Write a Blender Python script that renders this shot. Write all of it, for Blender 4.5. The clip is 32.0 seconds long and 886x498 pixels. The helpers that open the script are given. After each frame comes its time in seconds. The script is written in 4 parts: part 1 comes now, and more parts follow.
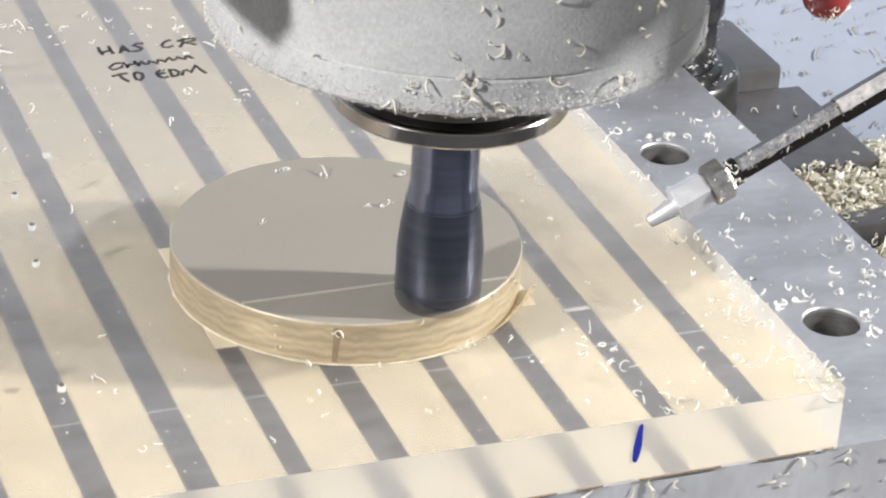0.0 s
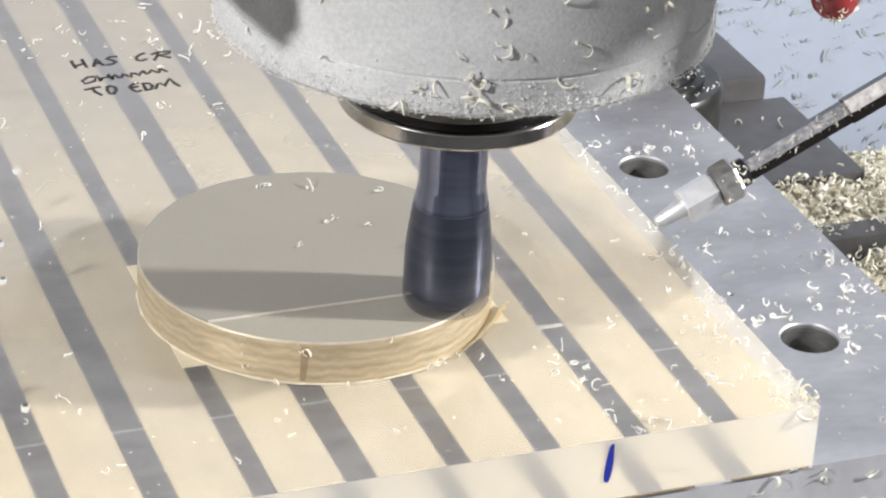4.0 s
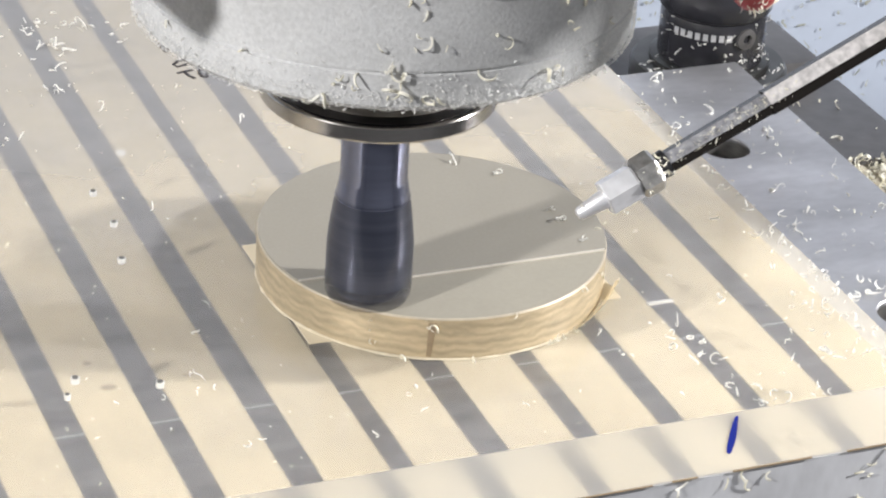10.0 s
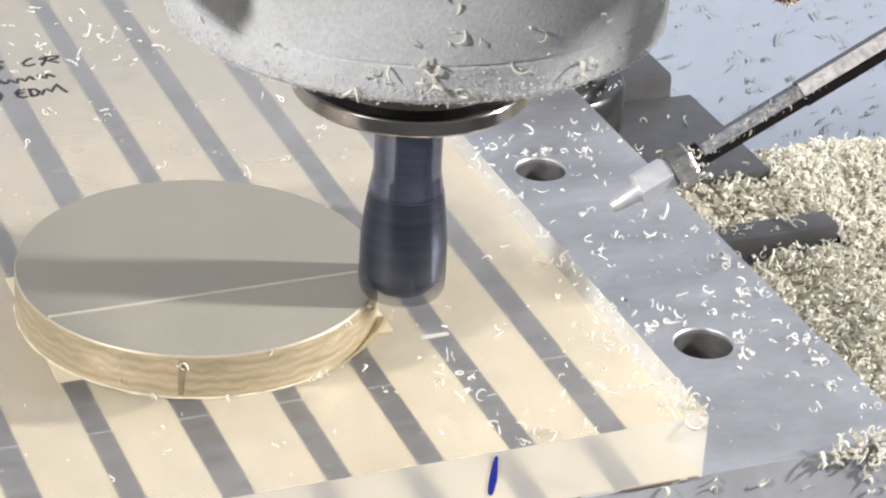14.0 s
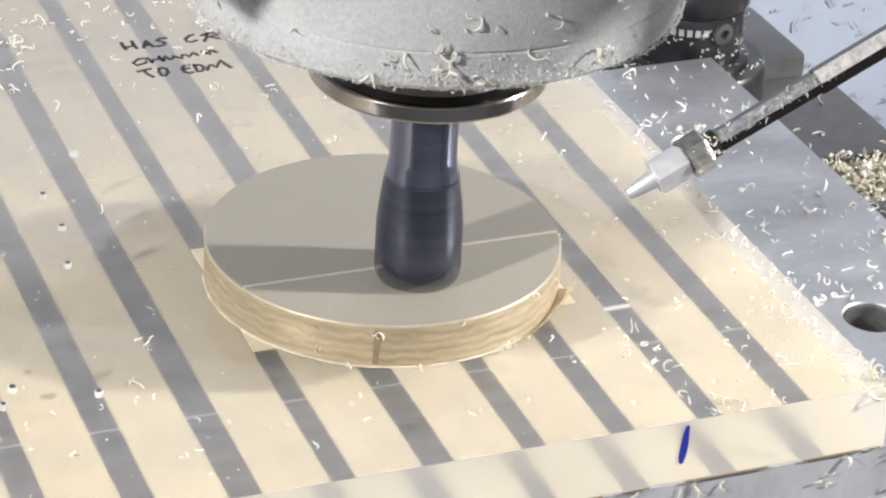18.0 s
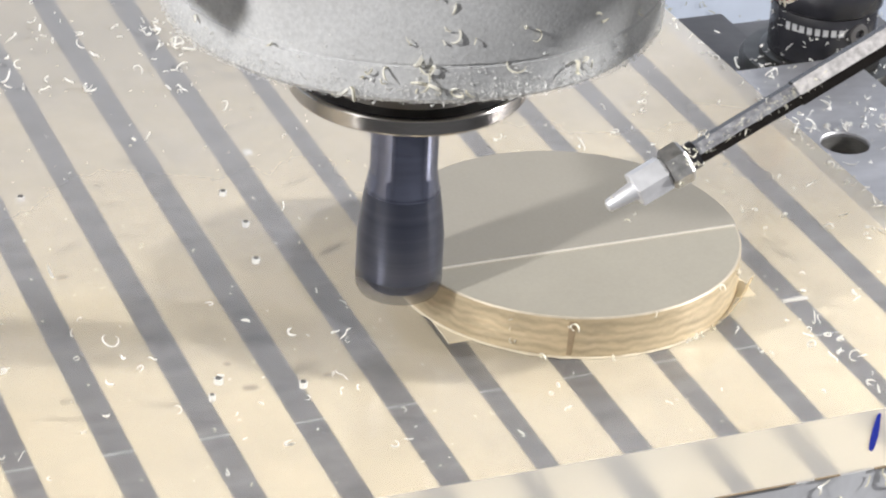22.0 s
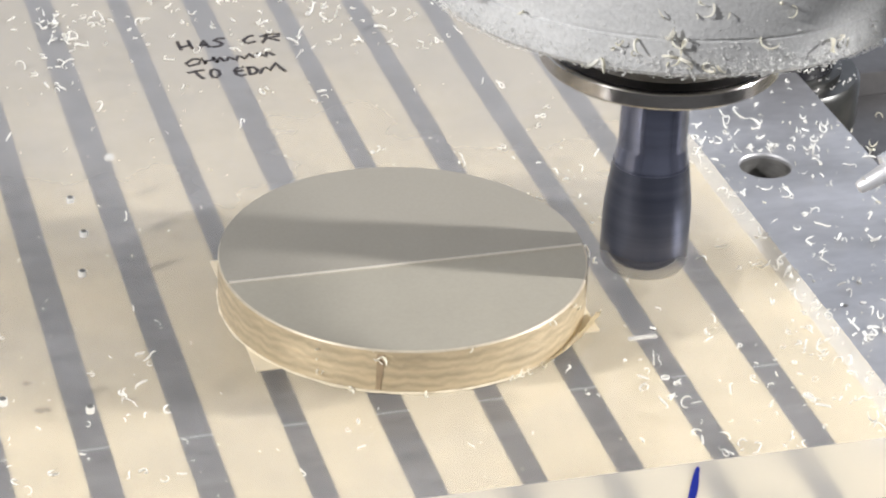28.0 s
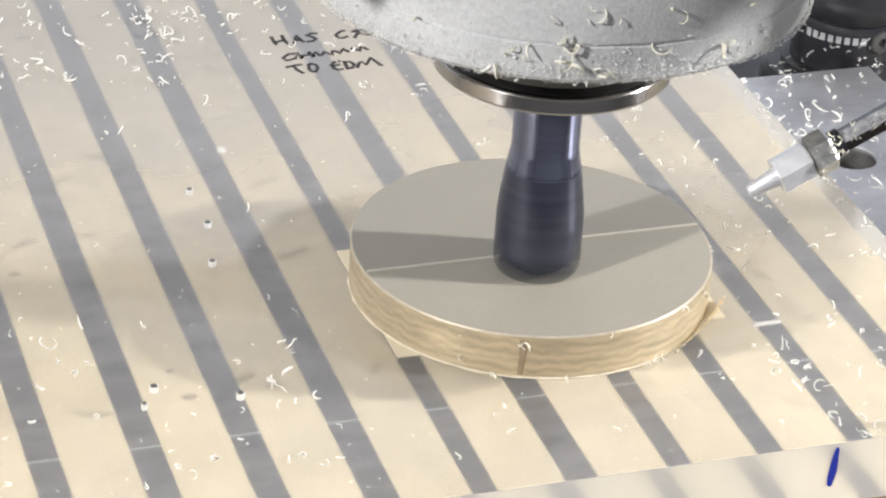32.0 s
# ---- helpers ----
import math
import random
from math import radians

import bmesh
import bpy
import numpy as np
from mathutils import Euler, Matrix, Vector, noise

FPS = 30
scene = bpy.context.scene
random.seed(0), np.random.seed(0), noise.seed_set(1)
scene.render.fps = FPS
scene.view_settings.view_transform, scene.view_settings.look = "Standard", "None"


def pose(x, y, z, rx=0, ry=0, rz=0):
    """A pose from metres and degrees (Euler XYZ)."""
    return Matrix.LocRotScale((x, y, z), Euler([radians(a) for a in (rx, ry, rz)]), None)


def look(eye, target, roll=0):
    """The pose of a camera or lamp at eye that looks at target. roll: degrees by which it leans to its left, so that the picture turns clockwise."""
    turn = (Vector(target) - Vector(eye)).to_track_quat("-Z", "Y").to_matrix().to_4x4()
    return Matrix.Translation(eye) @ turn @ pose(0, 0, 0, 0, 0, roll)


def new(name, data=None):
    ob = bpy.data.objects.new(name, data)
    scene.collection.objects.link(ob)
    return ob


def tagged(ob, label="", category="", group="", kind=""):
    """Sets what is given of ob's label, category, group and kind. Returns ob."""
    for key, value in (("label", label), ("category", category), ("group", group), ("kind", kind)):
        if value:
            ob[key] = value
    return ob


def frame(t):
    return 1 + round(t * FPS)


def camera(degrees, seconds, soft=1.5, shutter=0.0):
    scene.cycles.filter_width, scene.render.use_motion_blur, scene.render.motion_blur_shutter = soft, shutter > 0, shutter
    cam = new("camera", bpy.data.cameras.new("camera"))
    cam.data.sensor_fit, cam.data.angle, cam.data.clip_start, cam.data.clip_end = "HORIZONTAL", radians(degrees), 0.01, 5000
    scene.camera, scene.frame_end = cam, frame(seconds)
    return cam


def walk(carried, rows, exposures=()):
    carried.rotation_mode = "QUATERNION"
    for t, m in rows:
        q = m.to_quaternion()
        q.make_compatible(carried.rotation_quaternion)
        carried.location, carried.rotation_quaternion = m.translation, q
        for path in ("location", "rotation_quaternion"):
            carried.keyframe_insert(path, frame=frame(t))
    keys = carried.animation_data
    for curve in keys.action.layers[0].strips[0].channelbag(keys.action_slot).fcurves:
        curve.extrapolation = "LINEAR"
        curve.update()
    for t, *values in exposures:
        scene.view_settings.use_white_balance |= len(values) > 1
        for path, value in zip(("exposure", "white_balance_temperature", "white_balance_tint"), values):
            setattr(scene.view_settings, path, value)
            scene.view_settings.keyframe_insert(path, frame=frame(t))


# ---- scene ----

# The machine stands still; its table (with plate, disc and chips) slides in x and y. Metres.
cam = camera(18.41, 32.0, soft=2.2)
PATH = [
    (0.0, pose(-0.1607, -0.4263, 0.4013, 61.741, -3.120, -20.664)),
    (0.5, pose(-0.1603, -0.4265, 0.4011, 61.814, -3.036, -20.565)),
    (1.0, pose(-0.1600, -0.4268, 0.4014, 61.763, -2.994, -20.541)),
    (1.5, pose(-0.1598, -0.4264, 0.4011, 61.804, -3.055, -20.512)),
    (2.0, pose(-0.1598, -0.4261, 0.4015, 61.796, -3.041, -20.515)),
    (2.5, pose(-0.1595, -0.4259, 0.4006, 61.834, -3.003, -20.466)),
    (3.0, pose(-0.1599, -0.4258, 0.4006, 61.799, -2.997, -20.455)),
    (3.5, pose(-0.1602, -0.4263, 0.4008, 61.799, -2.927, -20.474)),
    (5.5, pose(-0.1602, -0.4267, 0.4001, 61.863, -3.190, -21.046)),
    (6.0, pose(-0.1611, -0.4268, 0.3996, 61.873, -3.258, -21.430)),
    (6.5, pose(-0.1602, -0.4271, 0.3999, 61.831, -3.283, -21.529)),
    (7.0, pose(-0.1604, -0.4271, 0.4002, 61.799, -3.298, -21.662)),
    (7.5, pose(-0.1608, -0.4270, 0.4002, 61.809, -3.268, -21.813)),
    (8.0, pose(-0.1607, -0.4275, 0.4004, 61.816, -3.309, -21.862)),
    (8.5, pose(-0.1597, -0.4273, 0.4003, 61.809, -3.307, -21.999)),
    (9.0, pose(-0.1600, -0.4272, 0.4008, 61.772, -3.391, -22.094)),
    (9.5, pose(-0.1596, -0.4268, 0.4005, 61.773, -3.425, -22.067)),
    (10.0, pose(-0.1596, -0.4265, 0.4009, 61.718, -3.462, -22.051)),
    (10.5, pose(-0.1602, -0.4263, 0.4004, 61.767, -3.505, -22.032)),
    (11.0, pose(-0.1604, -0.4258, 0.4006, 61.773, -3.373, -22.094)),
    (11.5, pose(-0.1597, -0.4259, 0.4004, 61.778, -3.228, -22.054)),
    (12.0, pose(-0.1594, -0.4252, 0.4005, 61.719, -3.195, -22.021)),
    (12.5, pose(-0.1601, -0.4258, 0.4009, 61.686, -3.119, -22.041)),
    (13.0, pose(-0.1603, -0.4267, 0.4011, 61.649, -3.105, -21.918)),
    (13.5, pose(-0.1602, -0.4263, 0.4007, 61.656, -3.021, -21.863)),
    (15.5, pose(-0.1626, -0.4258, 0.3997, 61.326, -2.571, -20.731)),
    (16.0, pose(-0.1639, -0.4255, 0.3999, 61.220, -2.660, -21.086)),
    (16.5, pose(-0.1627, -0.4249, 0.4002, 61.031, -2.706, -21.055)),
    (17.0, pose(-0.1615, -0.4255, 0.4004, 61.037, -2.776, -21.048)),
    (17.5, pose(-0.1611, -0.4260, 0.4008, 61.100, -2.868, -21.145)),
    (18.0, pose(-0.1607, -0.4266, 0.4010, 61.259, -2.937, -21.241)),
    (18.5, pose(-0.1598, -0.4268, 0.4012, 61.413, -2.973, -21.388)),
    (19.0, pose(-0.1607, -0.4258, 0.4010, 61.485, -3.101, -21.748)),
    (19.5, pose(-0.1604, -0.4262, 0.4009, 61.545, -3.138, -21.935)),
    (20.0, pose(-0.1598, -0.4260, 0.4012, 61.547, -3.118, -21.892)),
    (20.5, pose(-0.1595, -0.4262, 0.4012, 61.499, -3.015, -21.883)),
    (21.0, pose(-0.1599, -0.4268, 0.4015, 61.448, -2.921, -21.983)),
    (21.5, pose(-0.1594, -0.4272, 0.4020, 61.406, -2.844, -21.664)),
    (22.0, pose(-0.1589, -0.4271, 0.4016, 61.499, -2.848, -21.583)),
    (22.5, pose(-0.1594, -0.4270, 0.4016, 61.439, -2.946, -21.623)),
    (23.0, pose(-0.1598, -0.4267, 0.4017, 61.421, -2.848, -21.339)),
    (23.5, pose(-0.1592, -0.4262, 0.4014, 61.460, -2.703, -20.983)),
    (24.0, pose(-0.1594, -0.4261, 0.4015, 61.422, -2.643, -20.810)),
    (24.5, pose(-0.1590, -0.4259, 0.4015, 61.317, -2.510, -20.510)),
    (25.0, pose(-0.1591, -0.4254, 0.4013, 61.279, -2.381, -20.122)),
    (25.5, pose(-0.1583, -0.4252, 0.4012, 61.269, -2.207, -19.498)),
    (27.5, pose(-0.1554, -0.4242, 0.4002, 60.590, -2.313, -16.444)),
    (28.0, pose(-0.1548, -0.4234, 0.4002, 60.567, -2.131, -15.884)),
    (28.5, pose(-0.1552, -0.4221, 0.3994, 60.525, -2.353, -15.407)),
    (29.0, pose(-0.1562, -0.4235, 0.4000, 60.539, -2.410, -15.350)),
    (29.5, pose(-0.1553, -0.4233, 0.4000, 60.589, -2.469, -15.771)),
    (30.0, pose(-0.1554, -0.4238, 0.4003, 60.641, -2.602, -16.387)),
    (30.5, pose(-0.1551, -0.4241, 0.4003, 60.634, -2.796, -16.808)),
    (31.0, pose(-0.1552, -0.4237, 0.3998, 60.672, -2.934, -17.110)),
    (31.5, pose(-0.1551, -0.4243, 0.4004, 60.756, -3.030, -17.417)),
    (32.0, pose(-0.1551, -0.4247, 0.4016, 60.717, -3.023, -17.920)),
]
walk(cam, PATH)

# ---- light ----
world = bpy.data.worlds.new("world")
scene.world = world
world.use_nodes = True
world.node_tree.nodes["Background"].inputs[0].default_value = (0.93, 0.96, 1.0, 1)
world.node_tree.nodes["Background"].inputs[1].default_value = 0.25
scene.view_settings.exposure = -0.05


def lamp(name, eye, target, size_x, size_y, watts, colour):
    data = bpy.data.lights.new(name, "AREA")
    data.shape, data.size, data.size_y, data.energy, data.color = "RECTANGLE", size_x, size_y, watts, colour
    ob = new(name, data)
    ob.matrix_basis = look(eye, target)
    return ob


RIGHT_LAMP = (1.20, -0.225, 0.58)
LEFT_LAMP = (-1.146, -0.292, 0.756)
# Weak soft fill added overhead; no such lamp is known here.
lamp("overhead_fill_light", (0.10, 0.10, 1.15), (0.10, 0.22, 0.0), 0.9, 0.5, 0.3, (0.97, 0.98, 1.0))
lamp("work_light_right", RIGHT_LAMP, (0.09, 0.20, 0.03), 0.07, 0.07, 25.5, (1.0, 0.985, 0.985))
lamp("work_light_left", LEFT_LAMP, (0.09, 0.20, 0.03), 0.08, 0.08, 21.5, (1.0, 0.985, 0.985))
# Added fill from the camera's side, for surfaces that face the front.
lamp("front_fill_light", (0.15, -0.985, 0.45), (0.10, 0.30, 0.10), 1.1, 0.6, 0.7, (0.95, 0.98, 1.0))


# ---- materials ----
def mat(name, colour, rough=0.5, metal=0.0, grain=0.0, scale=200.0, bump=0.0, bscale=None, stretch=(1, 1, 1), stain=0.0, sscale=25.0, aniso=0.0, spec=0.5):
    """Principled surface with fine grain, larger stains and fine relief."""
    m = bpy.data.materials.new(name)
    m.use_nodes = True
    nt = m.node_tree
    n, l = nt.nodes, nt.links
    b = n["Principled BSDF"]
    b.inputs["Roughness"].default_value = rough
    b.inputs["Metallic"].default_value = metal
    b.inputs["Specular IOR Level"].default_value = spec
    if aniso:
        b.inputs["Anisotropic"].default_value = aniso
    co = n.new("ShaderNodeTexCoord")
    mp = n.new("ShaderNodeMapping")
    mp.inputs["Scale"].default_value = stretch
    l.new(co.outputs["Object"], mp.inputs["Vector"])
    fine = n.new("ShaderNodeTexNoise")
    fine.inputs["Scale"].default_value = scale
    fine.inputs["Detail"].default_value = 6
    l.new(mp.outputs[0], fine.inputs["Vector"])
    big = n.new("ShaderNodeTexNoise")
    big.inputs["Scale"].default_value = sscale
    big.inputs["Detail"].default_value = 4
    l.new(mp.outputs[0], big.inputs["Vector"])
    last = None
    for node, amount in ((fine, grain), (big, stain)):
        mix = n.new("ShaderNodeMix")
        mix.data_type, mix.blend_type = "RGBA", "MULTIPLY"
        ramp = n.new("ShaderNodeMapRange")
        ramp.inputs["From Min"].default_value, ramp.inputs["From Max"].default_value = 0.3, 0.7
        ramp.inputs["To Min"].default_value, ramp.inputs["To Max"].default_value = 1.0 - amount, 1.0
        l.new(node.outputs[0], ramp.inputs["Value"])
        mix.inputs["Factor"].default_value = 1.0
        if last is None:
            mix.inputs["A"].default_value = (*colour, 1)
        else:
            l.new(last, mix.inputs["A"])
        l.new(ramp.outputs[0], mix.inputs["B"])
        last = mix.outputs["Result"]
    l.new(last, b.inputs["Base Color"])
    if bump:
        rel = n.new("ShaderNodeTexNoise")
        rel.inputs["Scale"].default_value = bscale or scale
        rel.inputs["Detail"].default_value = 5
        l.new(mp.outputs[0], rel.inputs["Vector"])
        bp = n.new("ShaderNodeBump")
        bp.inputs["Strength"].default_value = bump
        bp.inputs["Distance"].default_value = 0.0005
        l.new(rel.outputs[0], bp.inputs["Height"])
        l.new(bp.outputs[0], b.inputs["Normal"])
    return m


def acrylic(name, rough, low, high, rear_film=0.0, film=(0.405, 0.405, 0.41)):
    m = bpy.data.materials.new(name)
    m.use_nodes = True
    n, l = m.node_tree.nodes, m.node_tree.links
    out = n["Material Output"]
    n.remove(n["Principled BSDF"])
    g = n.new("ShaderNodeBsdfGlass")
    g.inputs["IOR"].default_value, g.inputs["Roughness"].default_value = 1.49, rough
    g.inputs["Color"].default_value = (0.98, 0.985, 0.98, 1)
    d = n.new("ShaderNodeBsdfDiffuse")
    d.inputs["Color"].default_value = (*film, 1)
    noise_t = n.new("ShaderNodeTexNoise")
    noise_t.inputs["Scale"].default_value = 30
    noise_t.inputs["Detail"].default_value = 6
    co = n.new("ShaderNodeTexCoord")
    l.new(co.outputs["Object"], noise_t.inputs["Vector"])
    r = n.new("ShaderNodeMapRange")
    r.inputs["From Min"].default_value, r.inputs["From Max"].default_value = 0.45, 0.95
    r.inputs["To Min"].default_value, r.inputs["To Max"].default_value = low, high
    smear = n.new("ShaderNodeTexNoise")
    smear.inputs["Scale"].default_value = 9
    smear.inputs["Detail"].default_value = 3
    l.new(co.outputs["Object"], smear.inputs["Vector"])
    both = n.new("ShaderNodeMix")
    both.inputs["Factor"].default_value = 0.6
    l.new(noise_t.outputs[0], both.inputs["A"])
    l.new(smear.outputs[0], both.inputs["B"])
    split = n.new("ShaderNodeSeparateXYZ")
    l.new(co.outputs["Object"], split.inputs[0])
    # Film thickens towards the rear: dust haze plus dimmer far light painted in.
    worn = n.new("ShaderNodeMapRange")
    worn.inputs["From Min"].default_value, worn.inputs["From Max"].default_value = 0.19, 0.40
    worn.inputs["To Min"].default_value, worn.inputs["To Max"].default_value = 0.0, rear_film
    l.new(split.outputs[1], worn.inputs["Value"])
    add = n.new("ShaderNodeMath")
    l.new(both.outputs["Result"], add.inputs[0])
    l.new(worn.outputs[0], add.inputs[1])
    l.new(add.outputs[0], r.inputs["Value"])
    mx = n.new("ShaderNodeMixShader")
    l.new(r.outputs[0], mx.inputs[0])
    l.new(g.outputs[0], mx.inputs[1])
    l.new(d.outputs[0], mx.inputs[2])
    l.new(mx.outputs[0], out.inputs["Surface"])
    return m


ACRYLIC = acrylic("clear_acrylic", 0.16, 0.19, 0.60, 0.46)
SAWN_ACRYLIC = acrylic("sawn_acrylic", 0.40, 0.45, 0.75, 0.0, (0.92, 0.905, 0.86))
SAWN_WHITE = acrylic("rough_sawn_acrylic", 0.35, 0.75, 0.95, 0.0, (0.74, 0.73, 0.71))
ALU = mat("milled_aluminium", (0.70, 0.695, 0.71), 0.52, 0.9, 0.10, 160, 0.05, 300, (1, 2, 1), 0.30, 22)
# Darker mottled copy of the aluminium: dimmer light under the plate painted in.
ALU_SHADED = mat("shaded_aluminium", (0.455, 0.437, 0.442), 0.42, 0.9, 0.12, 160, 0.05, 300, (1, 3, 1), 0.30, 45)
ALU_FRONT = mat("front_lit_aluminium", (0.62, 0.63, 0.655), 0.55, 0.1, 0.10, 150, 0.10, 300, (2, 1, 1), 0.2, 20)
SCRIBE = mat("scribed_metal", (0.85, 0.86, 0.88), 0.5, 0.6, 0.1)
TAPE = mat("cream_tape", (0.665, 0.572, 0.405), 0.6, 0.0, 0.05, 300, 0.05, 400, (1, 1, 1), 0.13, 26)
DISC_TOP = mat("faced_steel", (0.415, 0.386, 0.318), 0.60, 0.06, 0.05, 900, 0.03, 900, (1, 1, 1), 0.09, 30, 0.0, 0.2)
DISC_RAW = mat("raw_steel", (0.372, 0.346, 0.292), 0.58, 0.08, 0.05, 900, 0.03, 900, (1, 1, 1), 0.05, 30, 0.0, 0.2)
DISC_SIDE = mat("turned_steel_side", (0.71, 0.59, 0.40), 0.46, 0.35, 0.15, 130, 0.3, 160, (1, 1, 4), 0.30, 55)


def chatter(m, scale, low):
    """Wavy tool marks across the turned side; the darker reflections in them are painted."""
    n, l = m.node_tree.nodes, m.node_tree.links
    b = n["Principled BSDF"]
    co = n.new("ShaderNodeTexCoord")
    wave = n.new("ShaderNodeTexWave")
    wave.wave_type, wave.bands_direction = "BANDS", "Z"
    wave.inputs["Scale"].default_value, wave.inputs["Distortion"].default_value = scale, 5.5
    wave.inputs["Detail"].default_value, wave.inputs["Detail Scale"].default_value = 5.0, 1.6
    l.new(co.outputs["Object"], wave.inputs["Vector"])
    r = n.new("ShaderNodeMapRange")
    r.inputs["From Min"].default_value, r.inputs["From Max"].default_value = 0.0, 0.9
    r.inputs["To Min"].default_value, r.inputs["To Max"].default_value = low, 1.0
    l.new(wave.outputs["Fac"], r.inputs["Value"])
    mix = n.new("ShaderNodeMix")
    mix.data_type, mix.blend_type = "RGBA", "MULTIPLY"
    mix.inputs["Factor"].default_value = 1.0
    l.new(b.inputs["Base Color"].links[0].from_socket, mix.inputs["A"])
    l.new(r.outputs[0], mix.inputs["B"])
    l.new(mix.outputs["Result"], b.inputs["Base Color"])


chatter(DISC_SIDE, 120.0, 0.83)
STAIN = mat("tape_stain", (0.46, 0.385, 0.27), 0.6, 0.0, 0.3, 300)
BROWN = mat("brown_streak", (0.36, 0.27, 0.17), 0.5, 0.0, 0.3, 300)
BURR = mat("dull_burr", (0.60, 0.53, 0.41), 0.45, 0.2, 0.2, 300)
CUT_GLINT = mat("burr_glint", (0.82, 0.78, 0.70), 0.4, 0.3, 0.1)
HEAD = mat("spindle_paint", (0.72, 0.725, 0.72), 0.6, 0.0, 0.18, 900, 0.40, 1100, (1, 1, 1), 0.16, 60)
DULL_ALLOY = mat("dull_alloy", (0.42, 0.42, 0.43), 0.4, 0.7, 0.2, 200)
SHADED_STEEL = mat("shaded_steel", (0.30, 0.285, 0.27), 0.38, 1.0, 0.2, 200)
DARK_STEEL = mat("dark_steel", (0.10, 0.10, 0.11), 0.35, 1.0, 0.2, 200)
STEEL = mat("ground_steel", (0.46, 0.44, 0.42), 0.17, 1.0, 0.1, 200, 0.02, 400, (1, 1, 8))
CUTTER = mat("dark_cutter", (0.245, 0.265, 0.365), 0.16, 0.85, 0.22, 90, 0.0, 200, (0.03, 0.03, 6), 0.35, 40)
TEETH = mat("worn_cutting_edges", (0.100, 0.110, 0.155), 0.29, 0.75, 0.25, 90, 0.0, 200, (0.05, 0.05, 5), 0.3, 40)
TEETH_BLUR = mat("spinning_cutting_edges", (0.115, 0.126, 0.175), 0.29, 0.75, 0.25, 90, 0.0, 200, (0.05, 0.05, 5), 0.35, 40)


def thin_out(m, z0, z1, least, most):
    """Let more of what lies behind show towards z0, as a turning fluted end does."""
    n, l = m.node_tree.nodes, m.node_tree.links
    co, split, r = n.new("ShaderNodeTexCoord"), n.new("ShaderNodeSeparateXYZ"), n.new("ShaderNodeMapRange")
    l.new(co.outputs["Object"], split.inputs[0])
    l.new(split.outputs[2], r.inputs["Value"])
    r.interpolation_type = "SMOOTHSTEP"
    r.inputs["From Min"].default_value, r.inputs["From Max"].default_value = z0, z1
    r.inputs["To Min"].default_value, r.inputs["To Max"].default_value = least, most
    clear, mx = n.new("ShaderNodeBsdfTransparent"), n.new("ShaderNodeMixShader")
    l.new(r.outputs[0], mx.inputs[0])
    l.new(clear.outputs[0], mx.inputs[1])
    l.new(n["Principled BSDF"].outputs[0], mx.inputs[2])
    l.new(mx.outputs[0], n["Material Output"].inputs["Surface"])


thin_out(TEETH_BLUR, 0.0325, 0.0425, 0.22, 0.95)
DIRTY_NUT = mat("dirty_nickel", (0.62, 0.61, 0.59), 0.42, 0.95, 0.4, 500, 0.5, 700)
CHROME = mat("bright_nickel", (0.97, 0.97, 0.985), 0.42, 0.58, 0.15, 300, 0.15, 400)
# Pipe steel in tones: dark for shaded facets, pale for the lit one.
PIPE = mat("dark_pipe", (0.085, 0.074, 0.066), 0.25, 1.0, 0.2, 600, 0.1, 1500)
LIT_THIN = mat("lit_thin_pipe_facet", (0.60, 0.60, 0.635), 0.40, 0.4, 0.6, 500, 0.5, 900, (1, 1, 1), 0.3, 200)
LIT_THICK = mat("lit_thick_pipe_facet", (0.95, 0.91, 0.89), 0.42, 0.2, 0.45, 500, 0.7, 900, (1, 1, 1), 0.35, 220)
CHIP = mat("plastic_chip", (0.92, 0.90, 0.82), 0.5, 0.0, 0.12, 200)


def vary(m, tint):
    """Shift the colour piece by piece, for loose bits joined in one mesh."""
    n, l = m.node_tree.nodes, m.node_tree.links
    b = n["Principled BSDF"]
    geo, mix = n.new("ShaderNodeNewGeometry"), n.new("ShaderNodeMix")
    mix.data_type, mix.blend_type = "RGBA", "MULTIPLY"
    mix.inputs["B"].default_value = (*tint, 1)
    l.new(geo.outputs["Random Per Island"], mix.inputs["Factor"])
    l.new(b.inputs["Base Color"].links[0].from_socket, mix.inputs["A"])
    l.new(mix.outputs["Result"], b.inputs["Base Color"])


vary(CHIP, (0.86, 0.83, 0.70))
CHIP_WHITE = mat("white_plastic_chip", (0.87, 0.86, 0.81), 0.4, 0.0, 0.06, 200)
HEAD_DUST = mat("pale_dust", (0.92, 0.915, 0.89), 0.7, 0.0, 0.2, 300)
CHIP_BED = mat("shaded_chip_bed", (0.56, 0.51, 0.40), 0.7, 0.0, 0.6, 350, 1.0, 350)
BORE_SHADE = mat("shaded_bore", (0.46, 0.45, 0.43), 0.34, 0.8, 0.35, 200, 0.05, 300, (1, 1, 4))
BLACK = mat("dusty_black_plastic", (0.034, 0.034, 0.040), 0.20, 0.0, 0.4, 120, 0.1, 300)
GREYBASE = mat("grey_casting", (0.165, 0.16, 0.16), 0.45, 0.6, 0.2, 150, 0.2, 250, (1, 1, 1), 0.2)
FOOT_METAL = mat("shaded_foot", (0.10, 0.10, 0.095), 0.32, 0.7, 0.3, 90, 0.1, 200, (1, 1, 1), 0.5, 60)
SHADED_CHIP = mat("shaded_chip", (0.50, 0.51, 0.44), 0.5, 0.0, 0.4, 100)
WHITEPRINT = mat("white_print", (0.55, 0.55, 0.56), 0.5, 0.0, 0.3, 500)
RED = mat("red_plastic", (0.33, 0.038, 0.042), 0.35, 0.0, 0.1)
